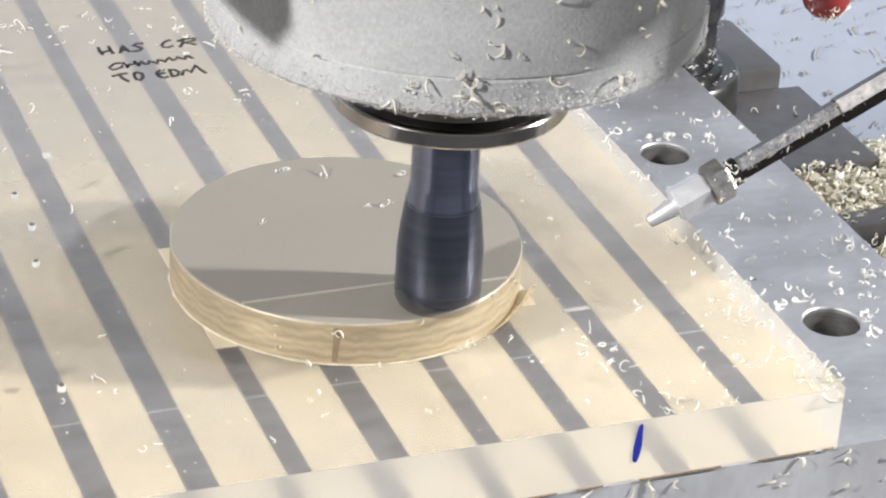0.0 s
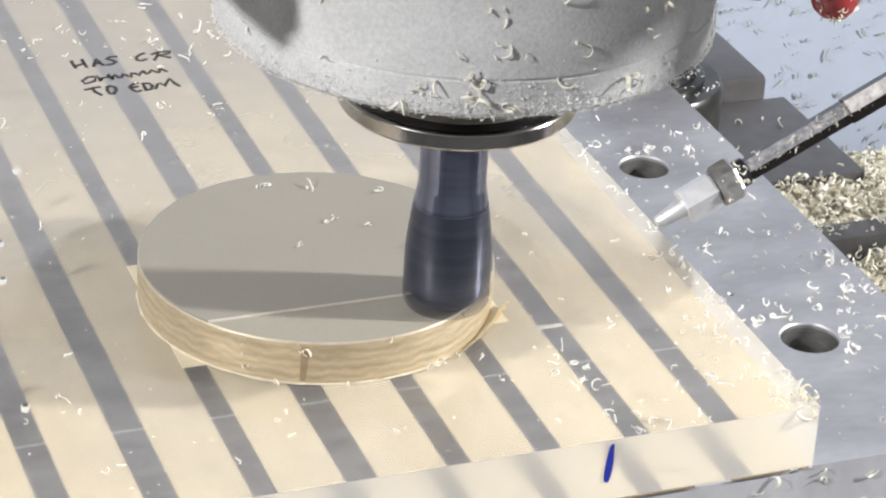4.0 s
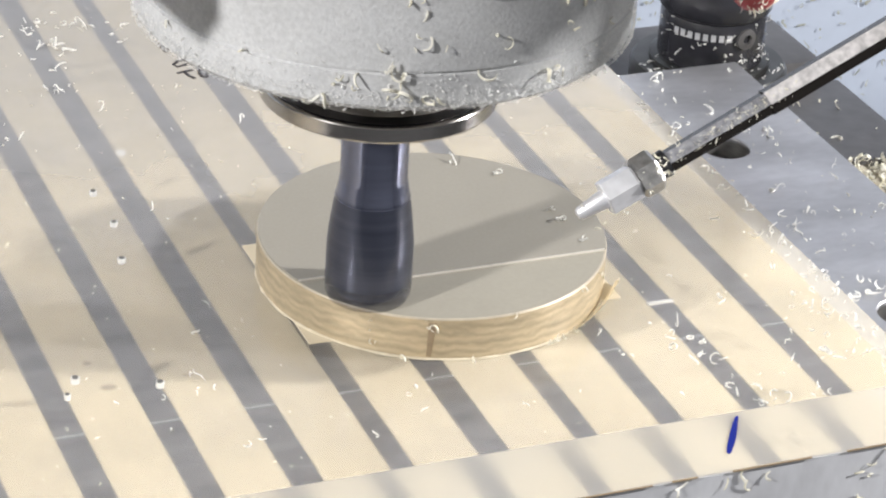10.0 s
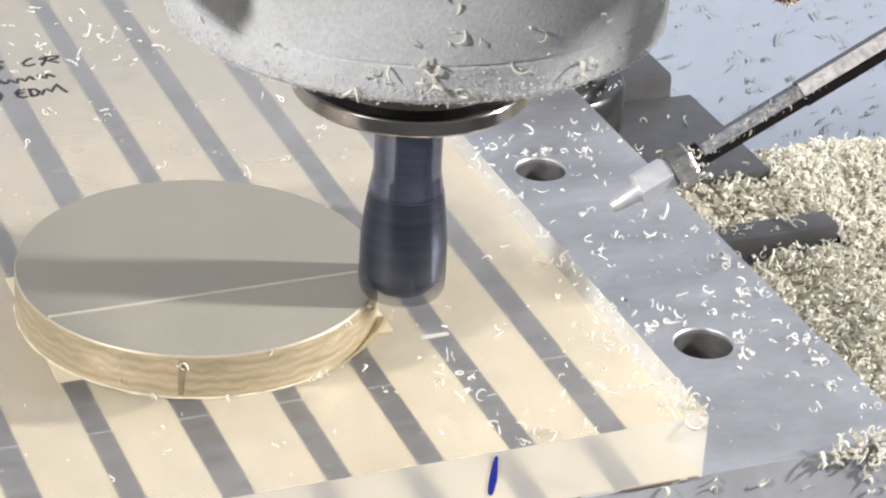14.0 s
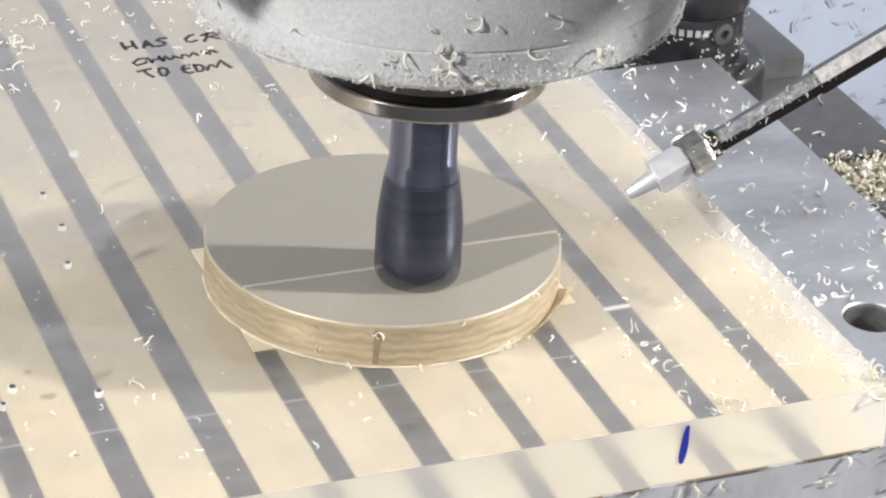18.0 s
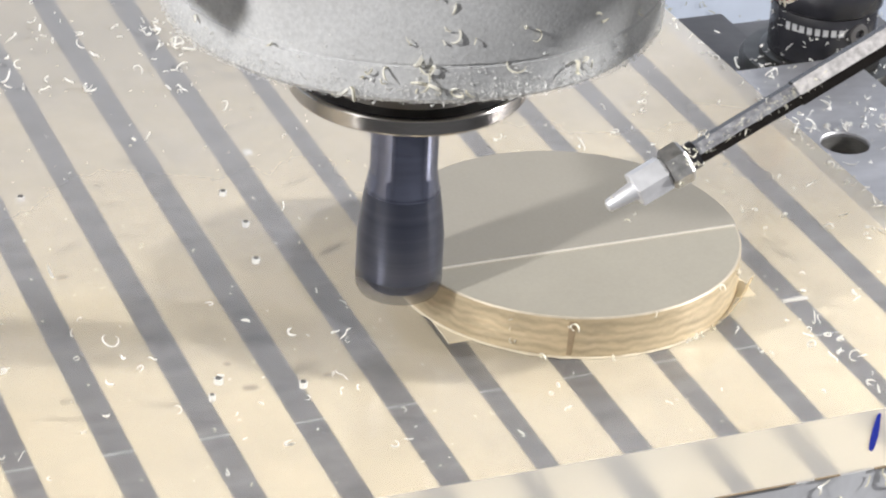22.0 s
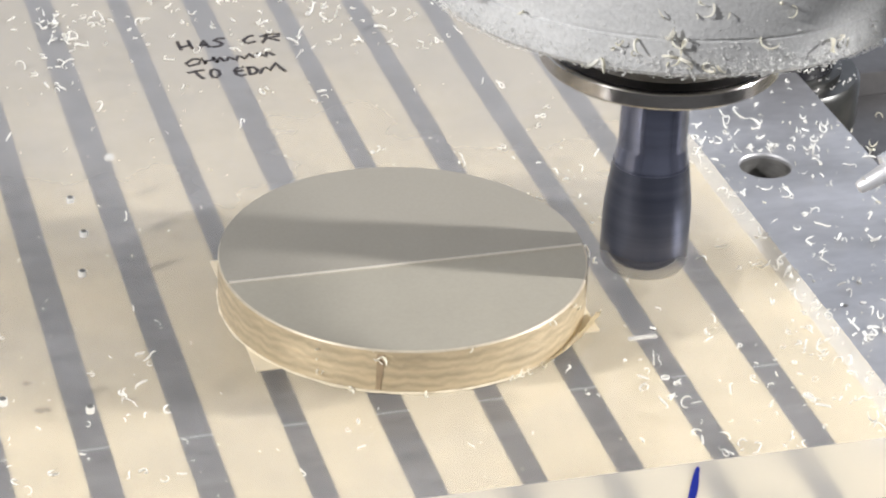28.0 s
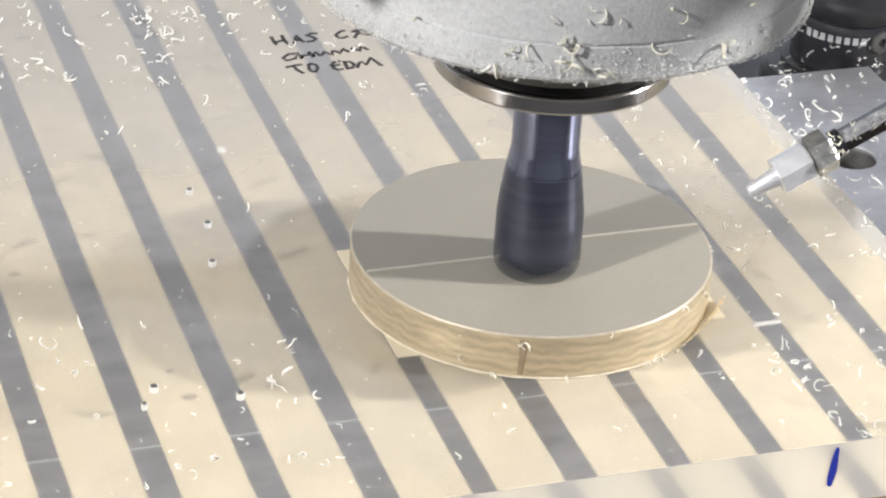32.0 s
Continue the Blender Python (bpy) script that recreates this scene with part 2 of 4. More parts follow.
WALL = mat("blue_grey_sheet", (0.58, 0.645, 0.76), 0.5, 0.0, 0.06, 60, 0.05, 200, (1, 1, 1), 0.1, 6)
ENCLOSURE = mat("enclosure_paint", (0.25, 0.25, 0.255), 0.5, 0.0, 0.06, 60, 0.05, 200, (1, 1, 1), 0.1, 6)
TABLE = mat("table_iron", (0.105, 0.10, 0.10), 0.45, 0.7, 0.25, 90, 0.2, 200, (1, 1, 1), 0.3)
HOLE_MOUTH = mat("hole_shade", (0.12, 0.115, 0.11), 0.6)
INK = mat("black_marker", (0.05, 0.042, 0.045), 0.6, 0.0, 0.4, 900)
BLUEINK = mat("blue_marker", (0.02, 0.04, 0.40), 0.5)
BEAD = mat("pale_glue", (0.80, 0.72, 0.56), 0.5, 0.0, 0.15, 300)
PATCH = mat("pale_tape", (0.82, 0.73, 0.55), 0.6, 0.0, 0.05, 300, 0.05, 400, (1, 1, 1), 0.10, 60)
TORN = mat("crumpled_tape", (0.94, 0.87, 0.69), 0.5, 0.0, 0.2, 400, 0.3, 500, (1, 1, 1), 0.2, 150)


def let_through(m, share):
    """Thin cream tape: part of the light passes through."""
    n, l = m.node_tree.nodes, m.node_tree.links
    soft, mx = n.new("ShaderNodeBsdfTranslucent"), n.new("ShaderNodeMixShader")
    soft.inputs["Color"].default_value = (0.90, 0.80, 0.58, 1)
    mx.inputs[0].default_value = share
    l.new(n["Principled BSDF"].outputs[0], mx.inputs[1])
    l.new(soft.outputs[0], mx.inputs[2])
    l.new(mx.outputs[0], n["Material Output"].inputs["Surface"])


let_through(TORN, 0.5)
FROSTED = mat("frosted_blister", (0.66, 0.64, 0.60), 0.4, 0.0, 0.2, 400)
BUBBLE = mat("pale_blob", (0.88, 0.87, 0.82), 0.4, 0.0, 0.1)


# ---- builders ----
def mesh_of(name, bm, material, smooth=0.7):
    me = bpy.data.meshes.new(name)
    bmesh.ops.recalc_face_normals(bm, faces=bm.faces)
    bm.to_mesh(me)
    bm.free()
    me.materials.append(material)
    if smooth:
        for p in me.polygons:
            p.use_smooth = True
        me.set_sharp_from_angle(angle=smooth)
    return me


def part(name, bm, material, parent, label="", smooth=0.7):
    ob = new(name, mesh_of(name, bm, material, smooth))
    ob.parent = parent
    if label:
        tagged(ob, label)
    return ob


def thing(name, label, category, at=(0, 0, 0), group="", kind=""):
    ob = new(name)
    ob.empty_display_size = 0.01
    ob.matrix_basis = Matrix.Translation(at)
    return tagged(ob, label, category, group, kind)


def solid(name, bm, material, label, category, at=(0, 0, 0), group="", kind="", smooth=0.7):
    ob = new(name, mesh_of(name, bm, material, smooth))
    ob.matrix_basis = Matrix.Translation(at)
    return tagged(ob, label, category, group, kind)


def box(x0, x1, y0, y1, z0, z1, bevel=0.0, bm=None):
    bm = bm or bmesh.new()
    vs = [bm.verts.new((x, y, z)) for z in (z0, z1) for y in (y0, y1) for x in (x0, x1)]
    fs = [bm.faces.new([vs[i] for i in q]) for q in ((0, 2, 3, 1), (4, 5, 7, 6), (0, 1, 5, 4), (2, 6, 7, 3), (0, 4, 6, 2), (1, 3, 7, 5))]
    if bevel:
        bmesh.ops.bevel(bm, geom=list({e for f in fs for e in f.edges}), offset=bevel, segments=2, profile=0.6, affect="EDGES")
    return bm


def lathe(profile, steps=64, bm=None, centre=(0, 0, 0), jitter=None):
    """Turn (radius, z) pairs round z; radius 0 closes the end."""
    bm = bm or bmesh.new()
    rings = []
    for r, z in profile:
        if r <= 0:
            rings.append([bm.verts.new((centre[0], centre[1], centre[2] + z))])
        else:
            rings.append([bm.verts.new((centre[0] + r * math.cos(2 * math.pi * k / steps), centre[1] + r * math.sin(2 * math.pi * k / steps), centre[2] + z)) for k in range(steps)])
    for a, b in zip(rings, rings[1:]):
        for k in range(steps):
            j = (k + 1) % steps
            q = [a[k % len(a)], a[j % len(a)], b[j % len(b)], b[k % len(b)]]
            q = list(dict.fromkeys(q))
            if len(q) > 2:
                bm.faces.new(q)
    return bm


def turned(profile, start, way, steps=32, roll=0):
    """A lathe whose axis starts at start and runs along way; profile as (radius, distance)."""
    bm = lathe(profile, steps)
    q = Vector(way).to_track_quat("Z", "Y").to_matrix().to_4x4()
    bmesh.ops.transform(bm, matrix=Matrix.Translation(start) @ q @ pose(0, 0, 0, 0, 0, roll), verts=bm.verts)
    return bm


def chip_bunch(name, spots, material, label, category, seed, low=0.0010, high=0.0024, flat=0.5, seg=7, at=(0, 0, 0), squash=None, wild=0.6, slim=1.0):
    """Curled shavings as one mesh. spots: places; each gets a random curl, size and turn, resting on its place."""
    rng = np.random.default_rng(seed)
    n = len(spots)
    spots = np.asarray(spots, float)
    r = rng.uniform(low, high, n)
    total = rng.uniform(1.6, 6.5, n)
    pitch = rng.uniform(-1.0, 1.0, n) * r * 0.9
    wide = rng.uniform(0.18, 0.40, n) * r * slim
    thin = rng.uniform(0.10, 0.17, n) * r
    u = np.linspace(0, 1, seg + 1)[None]
    bend = rng.uniform(0.0, wild, n)[:, None] * np.sin(2 * np.pi * u * rng.uniform(0.6, 1.3, n)[:, None] + rng.uniform(0, 6.3, n)[:, None])
    a = total[:, None] * u * rng.choice([1.0, 1.0 - 0.35 * min(1.0, wild)], n)[:, None] + bend
    grow = 1 + rng.uniform(-0.3, 0.9, n)[:, None] * u
    step = (r * total / seg)[:, None] * grow
    px, py = np.cumsum(-np.sin(a) * step, 1), np.cumsum(np.cos(a) * step, 1)
    taper = np.minimum(1, 4 * np.minimum(u[0], 1 - u[0]) + 0.25)
    z = pitch[:, None] * total[:, None] * u / 3
    vs = []
    for dr, dw in ((-1, -1), (1, -1), (1, 1), (-1, 1)):
        q = dr * thin[:, None] * taper
        vs.append(np.stack([px + q * np.cos(a), py + q * np.sin(a), z + dw * wide[:, None] * taper], -1))
    v = np.stack(vs, 2).reshape(n, (seg + 1) * 4, 3)
    v -= v.mean(1, keepdims=True)
    turn = rng.normal(size=(n, 4))
    lie = rng.random(n) < flat
    turn[lie, 1:3] *= 0.18
    turn /= np.linalg.norm(turn, axis=1, keepdims=True)
    w, x, y, zz = turn.T
    m = np.stack([1 - 2 * (y * y + zz * zz), 2 * (x * y - w * zz), 2 * (x * zz + w * y), 2 * (x * y + w * zz), 1 - 2 * (x * x + zz * zz), 2 * (y * zz - w * x), 2 * (x * zz - w * y), 2 * (y * zz + w * x), 1 - 2 * (x * x + y * y)], -1).reshape(n, 3, 3)
    v = np.einsum("nij,nkj->nki", m, v)
    if squash is not None:
        v = squash(v)
    else:
        v[:, :, 2] -= v[:, :, 2].min(1, keepdims=True)
    v = (v + spots[:, None]).reshape(-1, 3)
    quad = []
    for s in range(seg):
        for k in range(4):
            j = (k + 1) % 4
            quad.append((s * 4 + k, s * 4 + j, s * 4 + 4 + j, s * 4 + 4 + k))
    quad += [(3, 2, 1, 0), (seg * 4, seg * 4 + 1, seg * 4 + 2, seg * 4 + 3)]
    quad = np.asarray(quad)
    faces = (quad[None] + (np.arange(n) * (seg + 1) * 4)[:, None, None]).reshape(-1, 4)
    me = bpy.data.meshes.new(name)
    me.from_pydata(v.tolist(), [], faces.tolist())
    me.polygons.foreach_set("use_smooth", [True] * len(me.polygons))
    me.set_sharp_from_angle(angle=0.9)
    me.materials.append(material)
    ob = new(name, me)
    ob.matrix_basis = Matrix.Translation(at)
    return tagged(ob, label, category, "", "stuff")


ON_TABLE = []


def rides(ob):
    ON_TABLE.append(ob)
    return ob


# ---- the enclosure, standing still ----
solid("wall_back", box(-1.3, 1.3, 0.90, 0.93, -0.7, 1.2), WALL, "blue-grey sheet metal wall inside the machine", "wall", kind="structure", smooth=0)
solid("wall_left", box(-1.33, -1.3, -1.0, 0.93, -0.7, 1.2), ENCLOSURE, "grey painted machine side wall", "wall", kind="structure", smooth=0)
solid("wall_right", box(1.3, 1.33, -1.0, 0.93, -0.7, 1.2), ENCLOSURE, "grey painted machine side wall", "wall", kind="structure", smooth=0)
solid("wall_front", box(-1.33, 1.33, -1.03, -1.0, -0.7, 1.2), ENCLOSURE, "grey painted machine door panel", "wall", kind="structure", smooth=0)
solid("ceiling", box(-1.33, 1.33, -1.03, 0.93, 1.2, 1.23), ENCLOSURE, "grey painted machine roof panel", "ceiling", kind="structure", smooth=0)
solid("floor", box(-1.33, 1.33, -1.03, 0.93, -0.73, -0.7), ENCLOSURE, "grey sheet metal floor of the machine", "floor", kind="structure", smooth=0)

# ---- spindle head with its tool ----
AX, AY = 0.0884, 0.1820
head = thing("spindle_head", "light grey spindle head with stuck plastic chips", "spindle head", (AX, AY, 0))
part("head_body", lathe([(0.0300, 0.1195), (0.0632, 0.1190), (0.0648, 0.1205), (0.0650, 0.1288), (0.0645, 0.1291), (0.0645, 0.1297), (0.0652, 0.1300), (0.0660, 0.1420), (0.0662, 0.60), (0, 0.60)], 128), HEAD, head)
part("spindle_nose", lathe([(0, 0.1195), (0.0300, 0.1195), (0.0290, 0.1100), (0.0, 0.1100)], 96), DARK_STEEL, head, "dark steel spindle nose")
part("drive_column", box(-0.07, 0.07, 0.0, 0.70, 0.45, 0.75, 0.01), HEAD, head, "grey cast column behind the head")

holder = thing("tool_holder", "polished steel tool holder flange in the spindle", "tool holder", (AX, AY, 0))
# Cone, groove and flange top darkened: the recess's dark reflection is painted in.
part("upper_cone", lathe([(0.0, 0.1102), (0.0235, 0.1102), (0.0250, 0.1075), (0.0252, 0.1052), (0.0, 0.1052)], 96), DARK_STEEL, holder)
part("v_groove", lathe([(0.0, 0.1052), (0.0250, 0.1051), (0.0232, 0.1030), (0.0246, 0.1006), (0.0, 0.1006)], 96), DARK_STEEL, holder, "dark gripper groove")
part("flange_top", lathe([(0.0, 0.1008), (0.0248, 0.1007), (0.0262, 0.0993), (0.0311, 0.0989), (0.0311, 0.0975), (0.0, 0.0975)], 128), SHADED_STEEL, holder, "flange top, darkened for its dark reflection")
part("rim", lathe([(0.0, 0.0985), (0.0311, 0.0990), (0.0317, 0.0987), (0.0319, 0.0984), (0.0319, 0.0949), (0.0314, 0.0942), (0.0120, 0.0938), (0.0, 0.0938)], 160), STEEL, holder, "polished flange rim", smooth=0.3)
cutter = thing("milling_cutter", "dark blued steel milling cutter, spinning", "milling cutter", (AX, AY, 0))
part("shank", lathe([(0.0, 0.0945), (0.0092, 0.0945), (0.0092, 0.0700), (0.0094, 0.0685), (0.0, 0.0685)], 64), CUTTER, cutter, "straight dark steel shank")
part("cutter_neck", lathe([(0.0, 0.0692), (0.0093, 0.0692), (0.0099, 0.0655), (0.0101, 0.0642), (0.0, 0.0642)], 64), CUTTER, cutter)
part("shoulder_ring", lathe([(0.0, 0.0641), (0.0102, 0.0641), (0.0103, 0.0636), (0.0, 0.0636)], 64), CUTTER, cutter, "thin ring above the cutting edges")
part("cutter_core", lathe([(0.0, 0.0635), (0.0098, 0.0635), (0.0100, 0.0560), (0.0100, 0.0390), (0.0095, 0.0358), (0.0080, 0.0342), (0.0, 0.0340)], 64), TEETH, cutter, "dark core of the cutter")
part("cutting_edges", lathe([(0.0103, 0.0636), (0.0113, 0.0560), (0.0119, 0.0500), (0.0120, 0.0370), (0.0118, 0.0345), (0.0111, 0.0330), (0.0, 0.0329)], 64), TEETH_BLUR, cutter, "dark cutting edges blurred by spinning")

# ---- air nozzle on its pipe ----
NY = 0.113
way = Vector((0.1783 - 0.1353, 0, 0.1188 - 0.0975)).normalized()
tip = Vector((0.1155, NY, 0.0885))
FACE = Vector((-0.342, -0.637, 0.691)).normalized()
q = way.to_track_quat("Z", "Y").to_matrix()
facet = min(range(60), key=lambda k: -max((q @ Vector((math.cos(radians(k + 30 + 60 * i)), math.sin(radians(k + 30 + 60 * i)), 0))).dot(FACE) for i in range(6)))
SHINE = Vector((-0.37, -0.57, 0.74)).normalized()
turn = min(range(60), key=lambda k: -max((q @ Vector((math.cos(radians(k + 30 + 60 * i)), math.sin(radians(k + 30 + 60 * i)), 0))).dot(SHINE) for i in range(6)))
nozzle = thing("air_nozzle", "nickel air nozzle on a brushed steel pipe", "nozzle")
part("tip", turned([(0.0, 0.0), (0.0012, 0.0), (0.0017, 0.0006), (0.0026, 0.0085), (0.0, 0.0085)], tip, way), CHROME, nozzle)
part("hex_body", turned([(0.0, 0.0080), (0.0046, 0.0080), (0.0049, 0.0083), (0.0049, 0.0165), (0.0042, 0.0172), (0.0, 0.0172)], tip, way, 6, turn), CHROME, nozzle, "bright hexagonal nozzle body", smooth=0.3)
part("nut", turned([(0.0, 0.0174), (0.0050, 0.0174), (0.0056, 0.0182), (0.0056, 0.0225), (0.0050, 0.0233), (0.0, 0.0233)], tip, way, 6, facet + 24), DIRTY_NUT, nozzle, "worn hexagonal lock nut", smooth=0.3)
part("collar", turned([(0.0, 0.0233), (0.0036, 0.0233), (0.0036, 0.0262), (0.0, 0.0262)], tip, way), DARK_STEEL, nozzle)
thin = part("thin_pipe", turned([(0.0, 0.0260), (0.0031, 0.0260), (0.0033, 0.0560), (0.0, 0.0560)], tip, way, 6, facet), PIPE, nozzle, smooth=0.3)
thick = part("pipe", turned([(0.0, 0.0558), (0.0037, 0.0558), (0.0038, 0.20), (0.0038, 0.26), (0.0, 0.26)], tip, way, 6, facet), PIPE, nozzle, smooth=0.3)
# The facet turned to the light gets the pale tone; its shading is painted.
for ob in (thin, thick):
    ob.data.materials.append(LIT_THIN if ob is thin else LIT_THICK)
    best = max(f.normal.dot(FACE) for f in ob.data.polygons)
    for f in ob.data.polygons:
        f.material_index = 1 if f.normal.dot(FACE) > best - 0.02 else 0
crumbs = [tuple(tip + way * d + Vector((rng0.normal() * 0.0006, -0.0022 + rng0.normal() * 0.0008, 0.0018 + rng0.normal() * 0.0010))) for rng0 in [np.random.default_rng(3)] for d in rng0.uniform(0.024, 0.064, 220)]
chip_bunch("nozzle_crumbs", crumbs, CHIP, "fine plastic crumbs stuck on the air nozzle", "crumbs", 21, 0.00012, 0.0004, 0.2, 4, squash=lambda v: v)
rngn = np.random.default_rng(9)
nut_spots = [tuple(tip + way * rngn.uniform(0.016, 0.027) + Vector((rngn.normal() * 0.001, -0.0045 + rngn.normal() * 0.001, 0.002 + rngn.normal() * 0.0028))) for _ in range(22)]
chip_bunch("nut_chips", nut_spots, CHIP, "cream plastic chips packed round the lock nut", "chips", 34, 0.0003, 0.0007, 0.2, 7, squash=lambda v: v)
curls = [tuple(tip + Vector(q)) for q in ((0.0005, -0.001, 0.003), (0.003, -0.002, 0.0045), (0.006, -0.0035, -0.0012), (0.0045, -0.003, -0.003), (0.015, -0.004, 0.010), (0.019, -0.004, 0.012), (0.0175, -0.005, 0.0065))]
chip_bunch("nozzle_chips", curls, CHIP, "curled plastic chips caught on the air nozzle", "chips", 22, 0.0003, 0.0007, 0.2, 9, squash=lambda v: v)
# Unseen plates added to block the right work light on the head.
bracket = thing("shade_plate", "unseen grey plate that shades the head's right side", "bracket", (0.31, 0.12, 0.19))
part("block", box(-0.02, -0.012, -0.052, 0.08, -0.002, 0.22, 0.001), HEAD, bracket)
part("shelf", box(-0.02, -0.012, -0.13, -0.0522, 0.0175, 0.22, 0.001), HEAD, bracket)
part("arm", box(-0.15, -0.0202, 0.00, 0.05, 0.12, 0.18, 0.003), HEAD, bracket)
# Added out of view, only to shadow the head's upper left.
hose = thing("unseen_shade_block", "unseen block and tube that shade the head's left side", "hose", (-0.0225, 0.1475, 0.1595))
part("shade_block", box(-0.008, 0.008, -0.0175, 0.0175, 0, 0.05, 0.001), DARK_STEEL, hose, "dark block that casts the shadow on the head")
part("shade_tube", lathe([(0, 0.0502), (0.009, 0.0502), (0.009, 0.33), (0.0, 0.33)], 24), DARK_STEEL, hose)
part("shade_clamp", box(-0.011, 0.06, -0.011, 0.011, 0.27, 0.30, 0.001), DARK_STEEL, hose)

rod = thing("rear_nozzle", "grey metal coolant nozzle behind the head", "nozzle", (0.3706, 0.5345, -0.0535))
part("tip", turned([(0, 0), (0.0056, 0), (0.0064, 0.0012), (0.0066, 0.058), (0, 0.058)], (0, 0, 0.0075), (-0.97, 0.22, 0.10), 24), DULL_ALLOY, rod)
part("tip_ring", turned([(0, 0), (0.0058, 0), (0.0058, 0.012), (0, 0.012)], (-0.0565, 0.0128, 0.0133), (-0.97, 0.22, 0.10), 24), BLACK, rod, "black rubber end")
part("stem", turned([(0, 0), (0.004, 0), (0.004, 0.40), (0, 0.40)], (-0.045, 0.010, 0.012), (-0.1, 0.25, 0.96), 16), DARK_STEEL, rod)

# ---- red knob in the back ----
knob = thing("lever_knob", "red ball knob on a steel lever", "knob", (0.2752, 0.3120, 0.0514))
part("ball", lathe([(0, -0.0083)] + [(0.0083 * math.cos(a), 0.0083 * math.sin(a)) for a in [-1.3, -1.0, -0.6, -0.2, 0.2, 0.6, 1.0, 1.3]] + [(0, 0.0083)], 32), RED, knob)
part("lever", turned([(0, 0), (0.0028, 0), (0.0028, 0.40), (0, 0.40)], (0, 0, 0.002), (0.30, 0.45, 0.84), 16), STEEL, knob)
rng0 = np.random.default_rng(5)
spots = [(0.0083 * math.cos(b) * math.cos(c), 0.0083 * math.sin(b) * math.cos(c), 0.0083 * math.sin(c)) for b, c in zip(rng0.uniform(-2.8, -0.6, 26), rng0.uniform(-1.1, 0.6, 26))]
chip_bunch("knob_chips", spots, CHIP, "cream plastic chips clinging to the red knob", "chips", 27, 0.0006, 0.0013, 0.2, 8, (0.2752, 0.3120, 0.0514), squash=lambda v: v)

# ---- what rides on the table ----
rides(solid("machine_table", box(-0.75, 0.62, 0.05, 0.428, -0.16, -0.078, 0.002), TABLE, "dark cast iron machine table", "machine table", smooth=0.5))
base = rides(thing("fixture_plate", "milled aluminium fixture plate with counterbored holes", "fixture plate"))


def plate_with_holes(x0, x1, y0, y1, z0, z1, holes, steps=32):
    """A plate whose top has round counterbores: (x, y, r, depth)."""
    bm = bmesh.new()
    top = [bm.verts.new((x, y, z1)) for x, y in ((x0, y0), (x1, y0), (x1, y1), (x0, y1))]
    low = [bm.verts.new((v.co.x, v.co.y, z0)) for v in top]
    edges = []
    for k in range(4):
        j = (k + 1) % 4
        bm.faces.new((low[k], low[j], top[j], top[k]))
        edges.append(bm.edges.get((top[k], top[j])))
    bm.faces.new(low[::-1])
    for hx, hy, r, depth in holes:
        levels = [[bm.verts.new((hx + q * math.cos(2 * math.pi * k / steps), hy + q * math.sin(2 * math.pi * k / steps), z)) for k in range(steps)] for q, z in ((r, z1), (r - 0.0004, z1 - 0.0005), (r - 0.0004, z1 - depth))]
        for a, b in zip(levels, levels[1:]):
            for k in range(steps):
                bm.faces.new((a[k], a[(k + 1) % steps], b[(k + 1) % steps], b[k]))
        bm.faces.new(levels[2])
        edges += [bm.edges.get((levels[0][k], levels[0][(k + 1) % steps])) for k in range(steps)]
    bmesh.ops.triangle_fill(bm, edges=edges, use_beauty=True)
    return bm


HOLES = [(0.2200, 0.3100, 0.0086, 0.0165), (0.2211, 0.1927, 0.0091, 0.0165), (0.2100, 0.2232, 0.0012, 0.006)]
body = part("plate_body", plate_with_holes(-0.45, 0.2560, 0.1290, 0.3722, -0.045, 0.0, HOLES), ALU, base, smooth=0.5)
# Front faces get a matte copy, painting in the light they lack.
body.data.materials.append(ALU_FRONT)
for f in body.data.polygons:
    f.material_index = 1 if f.normal.y < -0.5 and f.area > 0.001 else 0
part("rear_body", box(-0.45, 0.1890, 0.3724, 0.56, -0.045, 0.0), ALU, base, smooth=0.5)
# Darker liner paints in the shade deep inside the two bores.
for hx, hy, r, depth in HOLES[:2]:
    part("bore_wall", lathe([(r - 0.0005, -0.0016), (r - 0.0006, -0.0160), (0, -0.0160), (0, -0.0156), (r - 0.0012, -0.0156), (r - 0.0010, -0.0016)], 48, None, (hx, hy, 0)), BORE_SHADE, base, "bore wall darkened for the shade in a counterbored hole")
part("shaded_floor", box(-0.44, 0.1884, 0.1296, 0.549, -0.002, 0.00008), ALU_SHADED, base, "aluminium face between the tape strips, darkened for dim light", smooth=0)
for y, w in ((0.1803, 0.00045),):
    part("scribed_line", box(-0.45, 0.1860, y - w / 2, y + w / 2, -0.0005, 0.0002), SCRIBE, base, smooth=0)

# cream tape strips on the plate, aluminium showing between them
GAPS = [(-0.1780, -0.1700), (-0.1520, -0.1440), (-0.1257, -0.1177), (-0.0995, -0.0915), (-0.0733, -0.0650), (-0.0470, -0.0387), (-0.0207, -0.0124), (0.0055, 0.0143), (0.0327, 0.0394), (0.0577, 0.0665), (0.0857, 0.0926), (0.1110, 0.1184), (0.1368, 0.1443), (0.1630, 0.1710)]
edge = -0.30
for a, b in GAPS + [(0.1887, 0.2)]:
    rides(solid("tape_strip", box(edge, a, 0.1300, 0.548, 0.0, 0.0003), TAPE, "cream double-sided tape strip under the clear plate", "tape", group="tape strips", smooth=0))
    edge = b


STAINS = [(-0.0264, 0.2008, 0.0026, 0.0016), (-0.0285, 0.2145, 0.0014, 0.0011), (-0.0598, 0.2740, 0.0022, 0.0014), (-0.0037, 0.2010, 0.0022, 0.0009)]
stains = bmesh.new()
